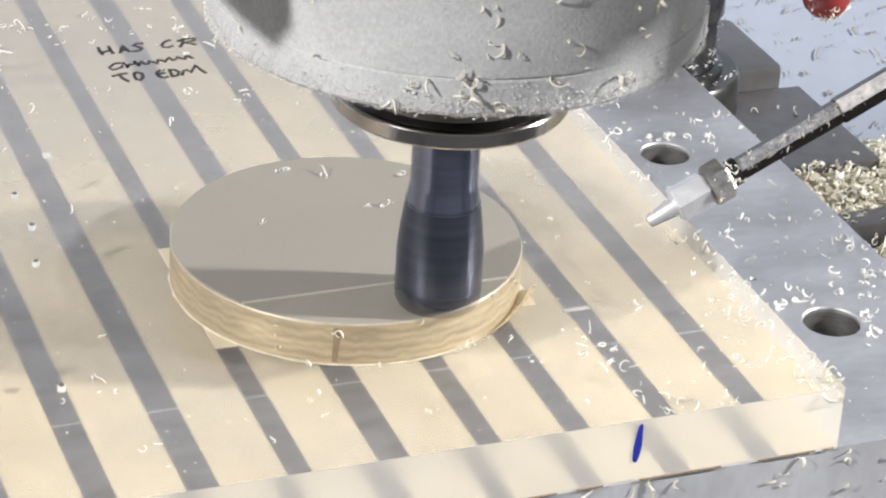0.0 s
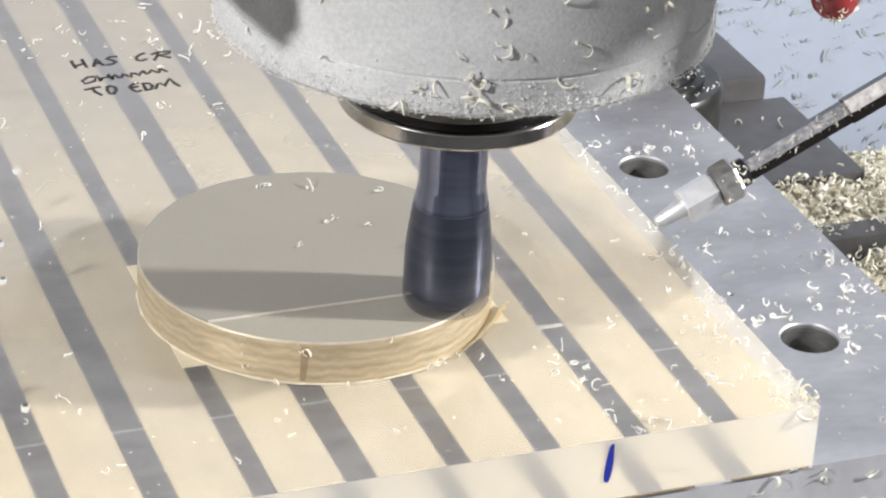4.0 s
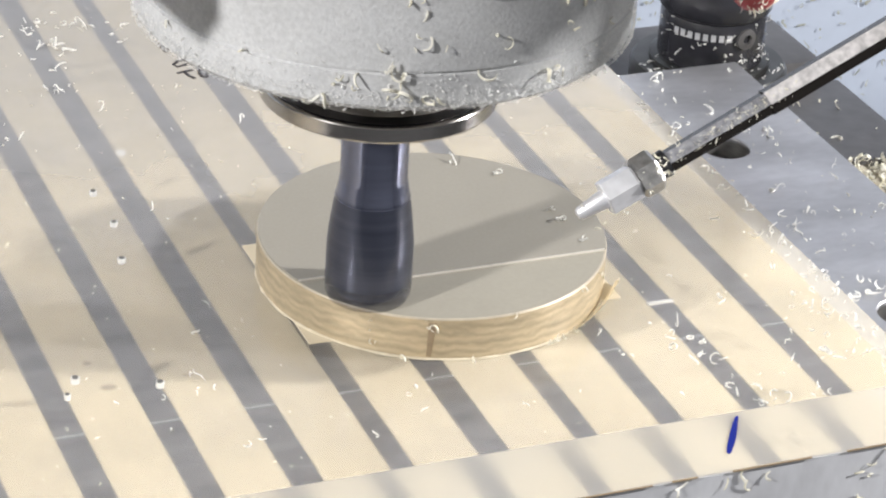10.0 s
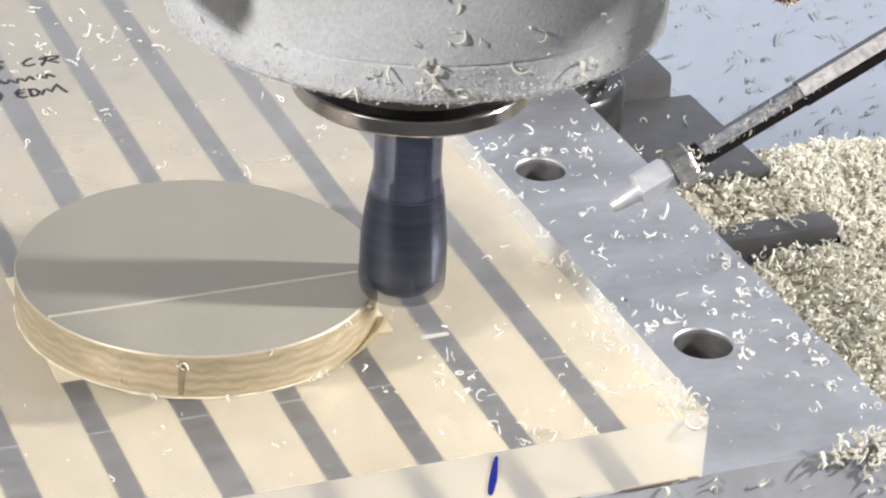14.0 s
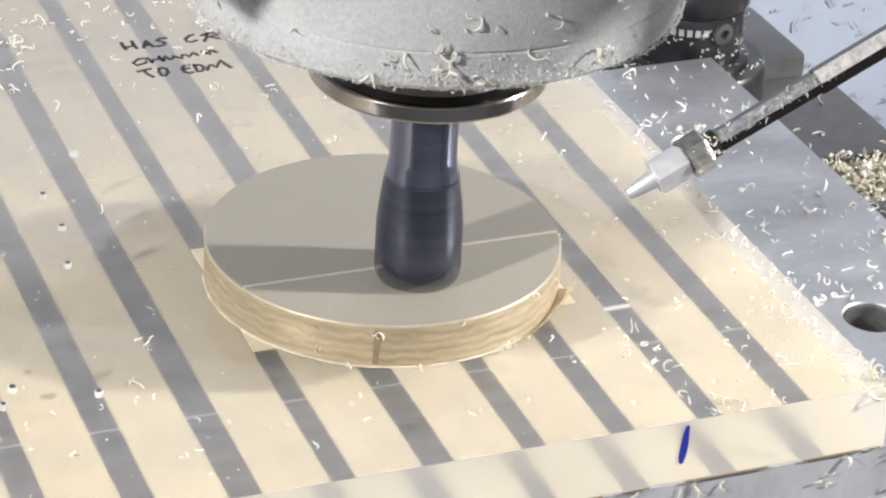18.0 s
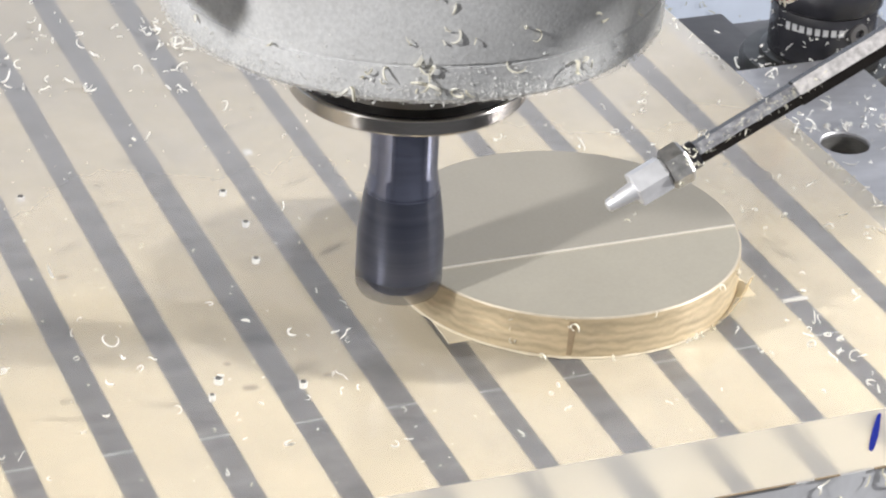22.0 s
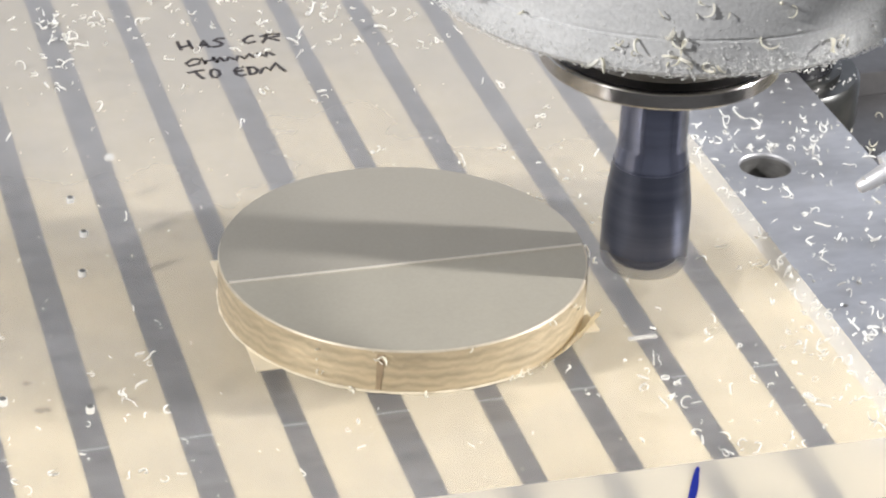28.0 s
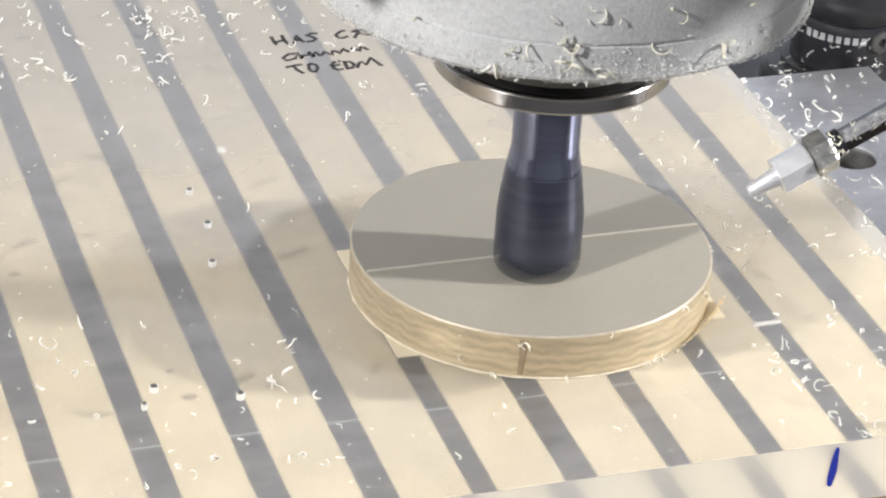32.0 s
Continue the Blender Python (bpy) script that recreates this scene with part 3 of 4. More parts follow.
rngs = np.random.default_rng(78)
for x, y, wide, deep in STAINS:
    ring = [stains.verts.new((x + wide * math.cos(a) * float(rngs.uniform(0.7, 1.1)), y + deep * math.sin(a) * float(rngs.uniform(0.7, 1.1)), 0.00034)) for a in (2 * math.pi * k / 18 for k in range(18))]
    stains.faces.new(ring)
rides(solid("tape_stains", stains, STAIN, "brown oil stains on the cream tape", "stains", kind="stuff", smooth=0))


def ribbon(points, width, z0, z1, bm=None):
    """A flat stroke through (x, y) points."""
    bm = bm or bmesh.new()
    pts = [Vector((x, y, 0)) for x, y in points]
    rows = []
    for k, p in enumerate(pts):
        d = (pts[min(k + 1, len(pts) - 1)] - pts[max(k - 1, 0)]).normalized()
        s = Vector((-d.y, d.x, 0)) * (width[k] if isinstance(width, list) else width) / 2
        rows.append([bm.verts.new((p + q).xy[:] + (z,)) for q in (s, -s) for z in (z0, z1)])
    for a, b in zip(rows, rows[1:]):
        for i, j in ((0, 1), (1, 3), (3, 2), (2, 0)):
            bm.faces.new((a[i], a[j], b[j], b[i]))
    bm.faces.new([rows[0][i] for i in (0, 1, 3, 2)])
    bm.faces.new([rows[-1][i] for i in (2, 3, 1, 0)])
    return bm


# hand lettering: strokes in a unit cell, x to the right and y up
LETTERS = {
    "H": [[(0, 1), (0.03, 0.5), (0.12, 0)], [(0.62, 1.05), (0.66, 0.5), (0.76, 0)], [(0.08, 0.30), (0.70, 0.48)]],
    "A": [[(0, 0), (0.25, 0.55), (0.42, 0.92), (0.55, 0.5), (0.80, 0.02)], [(0.16, 0.30), (0.66, 0.36)]],
    "S": [[(0.98, 0.95), (0.5, 0.98), (0.22, 0.78), (0.55, 0.55), (0.75, 0.32), (0.5, 0.08), (0.02, 0.05)]],
    "C": [[(0.75, 1.0), (0.42, 0.92), (0.05, 0.55), (0.08, 0.22), (0.35, 0.12), (0.80, 0.28)]],
    "R": [[(0.05, 0), (0.28, 0.5), (0.38, 0.95)], [(0.02, 0.75), (0.55, 0.98), (1.05, 0.92), (0.95, 0.68), (0.35, 0.5), (0.70, 0.30), (0.95, 0.12)]],
    "T": [[(0, 0.85), (0.45, 0.98), (0.95, 1.05)], [(0.45, 0.95), (0.55, 0.5), (0.85, 0.0)]],
    "O": [[(0.2, 0.95), (0.08, 0.5), (0.2, 0.1), (0.55, 0.02), (0.95, 0.4), (0.9, 0.85), (0.5, 1.02), (0.1, 0.9)]],
    "E": [[(0.95, 1.02), (0.4, 0.95), (0.05, 0.65), (0.2, 0.2), (0.6, 0.0), (1.0, 0.10)], [(0.10, 0.52), (0.85, 0.62)]],
    "D": [[(0.15, 0.95), (0.2, 0.05)], [(0.0, 0.9), (0.7, 0.85), (1.0, 0.5), (0.7, 0.1), (0.1, 0.05)]],
    "M": [[(0.0, 0.05), (0.15, 0.6), (0.28, 0.75), (0.40, 0.30), (0.72, 1.15), (0.82, 0.6), (1.0, 0.05)]],
}


def lettering(words, y0, high, rise=0.0):
    """Words: (letter, x, width). Each stroke is a flat ribbon of ink."""
    bm = bmesh.new()
    for ch, x, wide in words:
        for stroke in LETTERS[ch]:
            ribbon([(x + px * wide + 0.10 * py * high, y0 + py * high + rise * (x + px * wide - words[0][1])) for px, py in stroke], 0.0011, 0.0004, 0.00055, bm)
    return bm


note = rides(thing("marker_note", "black marker handwriting on the clear plate", "writing", (0.0009, 0, 0.01915)))
part("upper_line", lettering([("H", 0.0458, 0.0058), ("A", 0.0524, 0.0043), ("S", 0.0566, 0.0050), ("C", 0.0672, 0.0050), ("R", 0.0729, 0.0066)], 0.3900, 0.0064), INK, note)
scrawl = [(0.0052, 0.0046), (0.0030, 0.0050), (0.0004, 0.0026), (0.0010, 0.0004), (0.0044, 0.0012), (0.0060, 0.0052), (0.0064, 0.0004), (0.0072, 0.0028), (0.0092, 0.0024), (0.0098, 0.0046), (0.0104, 0.0004)] + [(0.0108 + 0.00098 * k, 0.0020 + (0.0017 + 0.0004 * math.sin(k * 1.3)) * math.sin(k * 1.9)) for k in range(20)]
part("middle_line", ribbon([(0.0456 + x, 0.3772 + y + 0.09 * x) for x, y in scrawl], 0.0011, 0.0004, 0.00055), INK, note, "unreadable scrawled word")
part("lower_line", lettering([("T", 0.0446, 0.0058), ("O", 0.0516, 0.0034), ("E", 0.0594, 0.0036), ("D", 0.0637, 0.0034), ("M", 0.0676, 0.0083)], 0.3676, 0.0062), INK, note)

# clear plate
PLATE_TOP = 0.0195
plate = rides(solid("clear_plate", box(-0.32, 0.1888, 0.1286, 0.550, -0.0001, PLATE_TOP), ACRYLIC, "thick clear acrylic plate taped on aluminium", "plate", smooth=0))
plate.visible_shadow = False
plate.data.materials.append(SAWN_ACRYLIC)
plate.data.materials.append(SAWN_WHITE)
for f in plate.data.polygons:
    f.material_index = 2 if f.normal.x > 0.5 else 1 if abs(f.normal.z) < 0.5 else 0
seam = bmesh.new()
rngs = np.random.default_rng(77)
x = -0.28
while x < 0.186:
    run = float(rngs.uniform(0.006, 0.030))
    box(x, min(x + run, 0.1875), 0.1282, 0.1286, 0.0001, 0.0001 + float(rngs.uniform(0.0003, 0.0006)), 0.0, seam)
    x += run + float(rngs.uniform(0.001, 0.012))
rides(solid("brown_seam", seam, BROWN, "broken brown line under the clear plate", "glue", kind="stuff", smooth=0))
mark = rides(solid("blue_mark", ribbon([(-0.0004, 0), (-0.0007, 0.0006), (-0.0006, 0.002), (-0.0003, 0.0045), (-0.0001, 0.0075), (0.0000, 0.0095), (0.0002, 0.0110), (0.0003, 0.0118)], [0.0007, 0.0015, 0.0020, 0.0023, 0.0020, 0.0015, 0.0012, 0.0006], 0, 0.0002), BLUEINK, "blue marker stroke on the plate's front edge", "mark"))
mark.matrix_basis = Matrix.Translation((0.1272, 0.1285, 0.0064)) @ pose(0, 0, 0, 90, 0, 0)

# steel disc on its tape
DX, DY, DR = 0.0762, 0.2236, 0.0504
rides(solid("disc_tape", box(-0.0475, 0.0475, -0.0295, 0.0295, 0.0, 0.0004), PATCH, "cream tape patch under the steel disc", "tape", (DX, DY, PLATE_TOP), smooth=0))
disc = rides(thing("steel_disc", "round steel disc with satin face being milled", "disc", (DX, DY, PLATE_TOP + 0.0004)))
side = lathe([(0.0, 0.0), (DR - 0.0004, 0.0)] + [(DR, 0.0004 + 0.0119 * k / 26) for k in range(27)] + [(DR - 0.0003, 0.0126), (0.0, 0.0126)], 300)
for v in side.verts:
    if v.co.xy.length > DR - 0.0001:
        a = math.atan2(v.co.y, v.co.x)
        wave = 1.6 * noise.noise((math.cos(a) * 9, math.sin(a) * 9, v.co.z * 120)) + 0.7 * noise.noise((math.cos(a) * 28, math.sin(a) * 28, v.co.z * 200))
        lift = 0.00008 * math.sin(v.co.z * 2 * math.pi / 0.0024 + 2.2 * wave) * (0.5 + abs(noise.noise((math.cos(a) * 4, math.sin(a) * 4, 7))))
        v.co.xy = v.co.xy * (1 + lift / DR)
part("disc_side", side, DISC_SIDE, disc, "shiny wavy machined side", smooth=0.6)
CUTS = [0.1890, 0.1944, 0.2001, 0.2066, 0.2125, 0.2185, 0.2238]
SKIN = 0.0006


def slice_of_disc(x0, x1, y0, y1, r, z0, z1, steps=10):
    """The piece of a round slab between two lines across it, in disc space."""
    bm = bmesh.new()
    pts = []
    for k in range(steps + 1):
        y = y0 + (y1 - y0) * k / steps
        pts.append((min(x1, math.sqrt(max(0.0, r * r - y * y))), y))
    for k in range(steps + 1):
        y = y1 + (y0 - y1) * k / steps
        pts.append((max(x0, -math.sqrt(max(0.0, r * r - y * y))), y))
    if x1 < 0:
        pts = [(x1, y) for x, y in pts[: steps + 1]] + pts[steps + 1:]
    if x0 > 0:
        pts = pts[: steps + 1] + [(x0, y) for x, y in pts[steps + 1:]]
    top = [bm.verts.new((x, y, z1)) for x, y in pts]
    low = [bm.verts.new((x, y, z0)) for x, y in pts]
    bm.faces.new(top)
    bm.faces.new(low[::-1])
    for k in range(len(pts)):
        j = (k + 1) % len(pts)
        bm.faces.new((low[k], low[j], top[j], top[k]))
    bmesh.ops.remove_doubles(bm, verts=bm.verts, dist=1e-6)
    return bm


stroke = box(-0.0011, 0.0011, -0.00008, 0.00008, 0.0010, 0.0116, 0.00006)
for v in stroke.verts:
    v.co.x = v.co.x * (0.62 if v.co.z < 0.006 else 1.0) + (0.0004 if v.co.z > 0.006 else -0.0002)
smear = part("brown_streak", stroke, BROWN, disc, "brown vertical streak on the side")
smear.matrix_basis = pose((DR + 0.0001) * math.cos(radians(248)), (DR + 0.0001) * math.sin(radians(248)), 0, 0, 0, 338)
rim_line = lathe([(DR - 0.0012, 0.0124), (DR + 0.00004, 0.0124), (DR - 0.0002, 0.01275), (DR - 0.0012, 0.01275)], 200)
part("rim_burr", rim_line, BURR, disc, "thin bright burr round the top edge")
bead = lathe([(DR - 0.001, 0.0), (DR + 0.0003, 0.0), (DR + 0.00025, 0.0004), (DR - 0.001, 0.0007)], 240)
for v in bead.verts:
    if v.co.xy.length > DR:
        a = math.atan2(v.co.y, v.co.x)
        v.co.xy *= 1 + (0.0004 * noise.noise((math.cos(a) * 14, math.sin(a) * 14, 1)) + 0.0002 * noise.noise((math.cos(a) * 60, math.sin(a) * 60, 4))) / DR
part("base_bead", bead, BEAD, disc, "pale bead of glue round the base")
part("raw_face", slice_of_disc(-1, 1, CUTS[6] - DY, DR - 0.0004, DR - 0.0003, 0.0127, 0.0128 + SKIN, 40), DISC_RAW, disc, "face not yet milled", smooth=0)
# Pale burr: the light caught by the cut's step is painted in.
part("raw_edge", box(-0.0500, 0.0500, CUTS[6] - DY - 0.0004, CUTS[6] - DY, 0.0127, 0.0128 + SKIN - 0.00008), CUT_GLINT, disc, "burr along the cut, painted pale for its glint", smooth=0)
SHAVINGS = []
for k in range(6):
    y0, y1 = CUTS[k] - DY, CUTS[k + 1] - DY
    half = math.sqrt((DR - 0.0006) ** 2 - min(abs(y0), abs(y1)) ** 2)
    inner = math.sqrt((DR - 0.0006) ** 2 - max(abs(y0), abs(y1)) ** 2)
    for j in range(8):
        x0, x1 = -inner + 2 * inner * j / 8, -inner + 2 * inner * (j + 1) / 8
        x0, x1 = (-1 if j == 0 else x0), (1 if j == 7 else x1)
        ob = part("raw_strip", slice_of_disc(x0, x1, y0, y1, DR - 0.0003, 0.0127, 0.0128 + SKIN, 8), DISC_RAW, disc, "strip of face to be milled off", smooth=0)
        ex0, ex1 = max(-inner, x0), min(inner, x1)
        part("burr", box(ex0, ex1, y0 - 0.0004, y0, 0.0127, 0.0128 + SKIN - 0.00008), CUT_GLINT, ob, "burr along the cut, painted pale for its glint", smooth=0)
        SHAVINGS.append((ob, k, max(-inner, x0) / 2 + min(inner, x1) / 2))
part("milled_face", lathe([(0.0, 0.0124), (DR - 0.0004, 0.0124), (DR - 0.0006, 0.0128), (0.0, 0.0128)], 160), DISC_TOP, disc, "freshly milled satin face")

# ---- probe, blocks and chips beside the plate ----
rng = np.random.default_rng(7)
rides(solid("probe_base_plate", box(0.1895, 0.268, 0.3745, 0.4905, -0.0780, -0.0343, 0.001), TABLE, "dark steel block under the tool probe", "block", smooth=0.5))
probe = rides(thing("tool_probe", "black round tool-setting probe with white print", "probe", (0.2655, 0.4085, -0.0342)))
# Foot metal darkened overall, painting in the shade on its left.
part("foot", lathe([(0, 0), (0.0285, 0), (0.0296, 0.001), (0.0296, 0.0165), (0.0283, 0.0184), (0.0250, 0.0186), (0, 0.0187)], 64), FOOT_METAL, probe, "machined metal foot, darkened for its shaded side")
part("foot_ring", lathe([(0, 0.0180), (0.0226, 0.0180), (0.0226, 0.0205), (0.0212, 0.0212), (0, 0.0212)], 64), FOOT_METAL, probe, "dark machined ring under the barrel")
part("lower_barrel", lathe([(0, 0.0212), (0.0194, 0.0212), (0.0199, 0.0220), (0.0199, 0.0385), (0.0194, 0.0400), (0, 0.0402)], 64), BLACK, probe)
part("seal_ring", lathe([(0, 0.0402), (0.0192, 0.0402), (0.0192, 0.0410), (0, 0.0412)], 64), DARK_STEEL, probe, "thin dark seal ring")
part("upper_barrel", lathe([(0, 0.0412), (0.0206, 0.0412), (0.0212, 0.0422), (0.0212, 0.0500), (0.0204, 0.0512), (0.0204, 0.087), (0.0, 0.087)], 64), BLACK, probe)
part("stylus_arm", turned([(0, 0), (0.0028, 0), (0.0032, 0.036), (0.002, 0.039), (0, 0.039)], (0.012, -0.008, 0.058), (0.95, -0.30, 0.04), 16), GREYBASE, probe)
for k in range(8):
    a = radians(-160 + 8.6 * k)
    bar = part("print_bar", box(-0.00095, 0.00095, -0.0002, 0.0002, -0.0013, 0.0013), WHITEPRINT, probe, "white printed bar")
    bar.matrix_basis = Matrix.Translation((0.0199 * math.cos(a), 0.0199 * math.sin(a), 0.0352)) @ pose(0, 0, 0, 0, 0, math.degrees(a) + 90)
screw = part("clamp_screw", lathe([(0, -0.001), (0.0040, -0.001), (0.0040, 0.0008), (0.0020, 0.0012), (0.0016, -0.0002), (0, -0.0002)], 24), GREYBASE, probe, "light grey socket screw")
a = radians(-80)
screw.matrix_basis = Matrix.Translation((0.0199 * math.cos(a), 0.0199 * math.sin(a), 0.0345)) @ pose(0, 0, 0, 0, 0, math.degrees(a)) @ pose(0, 0, 0, 0, 90, 0)
spots = []
for _ in range(120):
    a = radians(rng.uniform(-190, -20))
    if rng.random() < 0.6:
        d = rng.uniform(0.0205, 0.0290)
        spots.append((0.2655 + d * math.cos(a), 0.4085 + d * math.sin(a), -0.0342 + (0.0213 if d < 0.0222 else 0.0192)))
    else:
        spots.append((0.2655 + 0.0203 * math.cos(a), 0.4085 + 0.0203 * math.sin(a), -0.0342 + rng.uniform(0.0225, 0.040)))
rides(chip_bunch("probe_chips", spots, CHIP_WHITE, "white plastic chips clinging to the tool probe", "chips", 26, 0.0004, 0.0010, 0.2, 9, squash=lambda v: v * 0.8, wild=1.4, slim=0.9))
rides(solid("grey_block", box(0.2684, 0.3362, 0.4412, 0.4900, -0.0780, -0.0385, 0.003), GREYBASE, "grey metal block beside the tool probe", "block", smooth=0.5))
rides(solid("flat_block", box(0.2690, 0.3440, 0.3735, 0.4410, -0.078, -0.048, 0.001), GREYBASE, "flat dark grey steel block on the table", "block", smooth=0.5))
rides(solid("steel_bar", box(0.290, 0.354, 0.3375, 0.349, -0.078, -0.0545, 0.0008), GREYBASE, "dark steel bar half buried in chips", "bar", smooth=0.5))

def heap(x, y):
    """Height of the heap of chips."""
    return -0.0605 + 0.004 * noise.noise((x * 25, y * 25, 0)) + 0.003 * noise.noise((x * 90, y * 90, 3)) - 0.012 * max(0.0, (y - 0.405) / 0.02) + (0.010 * min(1.0, max(0.0, (y - 0.350) / 0.022)) if x < 0.372 and y < 0.38 else 0.0)


# Bed below the loose chips, toned darker to paint shade into the gaps.
bed = bmesh.new()
grid = [[bed.verts.new((0.2570 + 0.22 * i / 88, 0.13 + 0.296 * j / 118, heap(0.2570 + 0.22 * i / 88, 0.13 + 0.296 * j / 118) - 0.002)) for j in range(119)] for i in range(89)]
for i in range(88):
    for j in range(118):
        x, y = grid[i][j].co.xy
        if not (0.286 < x < 0.356 and 0.332 < y < 0.350) and not (x < 0.346 and y > 0.374):
            bed.faces.new((grid[i][j], grid[i + 1][j], grid[i + 1][j + 1], grid[i][j + 1]))
rides(solid("chip_bed", bed, CHIP_BED, "packed lower layer of cream plastic chips, darkened for shaded gaps", "chips", kind="stuff", smooth=3))
pile = []
while len(pile) < 20000:
    x, y = rng.uniform(0.2575, 0.47), rng.uniform(0.13, 0.424)
    if 0.288 < x < 0.356 and 0.330 < y < 0.350 and rng.random() < 0.93:
        continue
    if x < 0.346 and y > 0.374:
        continue
    pile.append((x, y, heap(x, y) + rng.uniform(-0.003, 0.0015) + 0.0012 * noise.noise((x * 260, y * 260, 9))))
rides(chip_bunch("chip_pile", pile, CHIP, "heap of curly cream plastic chips on the table", "chips", 11, 0.0006, 0.0013, 0.25, 7, wild=0.9, slim=1.4))
bar_chips = [(rng.uniform(0.292, 0.340), rng.uniform(0.3385, 0.3485), -0.0545) for _ in range(26)] + [(rng.uniform(0.270, 0.342), rng.uniform(0.379, 0.429), -0.048) for _ in range(22)] + [(0.2745 + rng.normal() * 0.004, 0.3800 + rng.normal() * 0.003, -0.048) for _ in range(26)]
rides(chip_bunch("block_chips", bar_chips, CHIP, "cream plastic chips lying on the steel blocks", "chips", 16, 0.0006, 0.0013, wild=0.9))

ALU_SPOTS = [(0.2072, 0.2955), (0.2252, 0.3194), (0.2190, 0.3200), (0.2135, 0.2332), (0.2159, 0.2344), (0.1996, 0.2083), (0.2359, 0.2199), (0.2312, 0.2121), (0.2248, 0.1759), (0.2345, 0.1918), (0.2314, 0.1892), (0.2486, 0.1862), (0.2512, 0.2157), (0.2499, 0.2366), (0.2347, 0.1488), (0.2386, 0.1687), (0.2461, 0.1601), (0.2355, 0.168), (0.2316, 0.1841), (0.2189, 0.3468), (0.2187, 0.3561), (0.2203, 0.3227), (0.2155, 0.3297), (0.2406, 0.316), (0.2241, 0.2603), (0.225, 0.2581), (0.2442, 0.2787), (0.2123, 0.252), (0.212, 0.2063), (0.22, 0.2128), (0.2316, 0.2128), (0.2308, 0.2076), (0.245, 0.2125), (0.2286, 0.1812), (0.2466, 0.1836), (0.2362, 0.1502)]
spots = [(x + dx, y + dy, 0.0) for x, y in ALU_SPOTS for dx, dy in [(0, 0)] + [(rng.normal() * 0.0012, rng.normal() * 0.0012)] * int(rng.random() < 0.4)]
CLUSTERS = [(0.2100, 0.2060), (0.2190, 0.2070), (0.2350, 0.1920), (0.2440, 0.2110), (0.2490, 0.1870), (0.2500, 0.2330), (0.2340, 0.1840), (0.2380, 0.2040), (0.2200, 0.3220), (0.2250, 0.3215), (0.2290, 0.3215), (0.2160, 0.3185), (0.2090, 0.3290), (0.2200, 0.3640), (0.2390, 0.3285), (0.2500, 0.3340), (0.2140, 0.2510), (0.2210, 0.2760), (0.2370, 0.3130), (0.2060, 0.2930), (0.2460, 0.1610)]
spots += [(x + rng.normal() * 0.0018, y + rng.normal() * 0.0016, 0.0) for x, y in CLUSTERS for _ in range(4)]
spots += [(x, y, 0.0) for x, y in zip(rng.normal(0.249, 0.004, 60).clip(0.225, 0.2555), rng.uniform(0.131, 0.26, 60))]
spots = [p for p in spots if all(math.hypot(p[0] - h[0], p[1] - h[1]) > h[2] + 0.0008 for h in HOLES[:2])]
spots += [(x, y, 0.0) for x, y in zip(rng.uniform(0.192, 0.255, 30), rng.uniform(0.131, 0.371, 30)) if all(math.hypot(x - h[0], y - h[1]) > 0.010 for h in HOLES[:2])]
rides(chip_bunch("plate_chips", spots, CHIP_WHITE, "scattered cream plastic chips on the aluminium plate", "chips", 12, 0.0004, 0.0011, 0.4, 10, wild=0.8, slim=1.0))
dust = [(x, y, 0.0) for x, y in zip(rng.uniform(0.190, 0.2555, 130), rng.uniform(0.131, 0.371, 130)) if all(math.hypot(x - h[0], y - h[1]) > 0.010 for h in HOLES[:2])]
rides(chip_bunch("plate_crumbs", dust, CHIP, "fine cream plastic crumbs on the aluminium plate", "crumbs", 17, 0.0002, 0.0005, 0.5, 3))

FAR_SPOTS = [(-0.0032, 0.4149), (0.006, 0.4153), (0.022, 0.4166), (0.0244, 0.4139), (0.0335, 0.4076), (0.0342, 0.4008), (0.0129, 0.406), (0.0144, 0.3982), (0.0164, 0.3992), (0.0097, 0.3863), (0.0093, 0.3727), (0.0009, 0.3703), (-0.0109, 0.3739), (0.0519, 0.4198), (0.056, 0.4167), (0.0611, 0.4043), (0.0462, 0.4006), (0.086, 0.3927), (0.0947, 0.409), (0.0995, 0.4012), (0.1096, 0.4106), (0.1165, 0.407), (0.1283, 0.4), (0.0681, 0.3557), (0.0694, 0.3534), (0.0842, 0.3504), (0.113, 0.3445), (0.0425, 0.363), (0.0549, 0.3325), (0.0262, 0.3288), (0.0004, 0.3285), (0.01, 0.2816), (0.1405, 0.343), (0.1358, 0.346)]
NEAR_SPOTS = [(0.18, 0.207), (0.1732, 0.182), (0.1799, 0.182), (0.174, 0.1758), (0.1738, 0.1714), (0.1787, 0.1733), (0.1821, 0.1755), (0.1860, 0.1783), (0.166, 0.1487), (0.1685, 0.1454), (0.1494, 0.1428), (0.1398, 0.1303), (0.136, 0.1296), (0.144, 0.1304), (0.1515, 0.130), (0.1333, 0.1538), (0.1318, 0.1413), (0.0006, 0.2087), (-0.0181, 0.1776), (-0.0078, 0.1869), (-0.0058, 0.1856), (-0.0033, 0.1796), (-0.0075, 0.1806), (-0.0206, 0.1625), (-0.0399, 0.1643), (0.0045, 0.1568), (-0.0039, 0.1499), (0.0006, 0.1514), (0.1830, 0.1330), (0.1850, 0.1345), (0.1790, 0.1325)]
spots = [(x, y, PLATE_TOP) for x, y in FAR_SPOTS + NEAR_SPOTS]
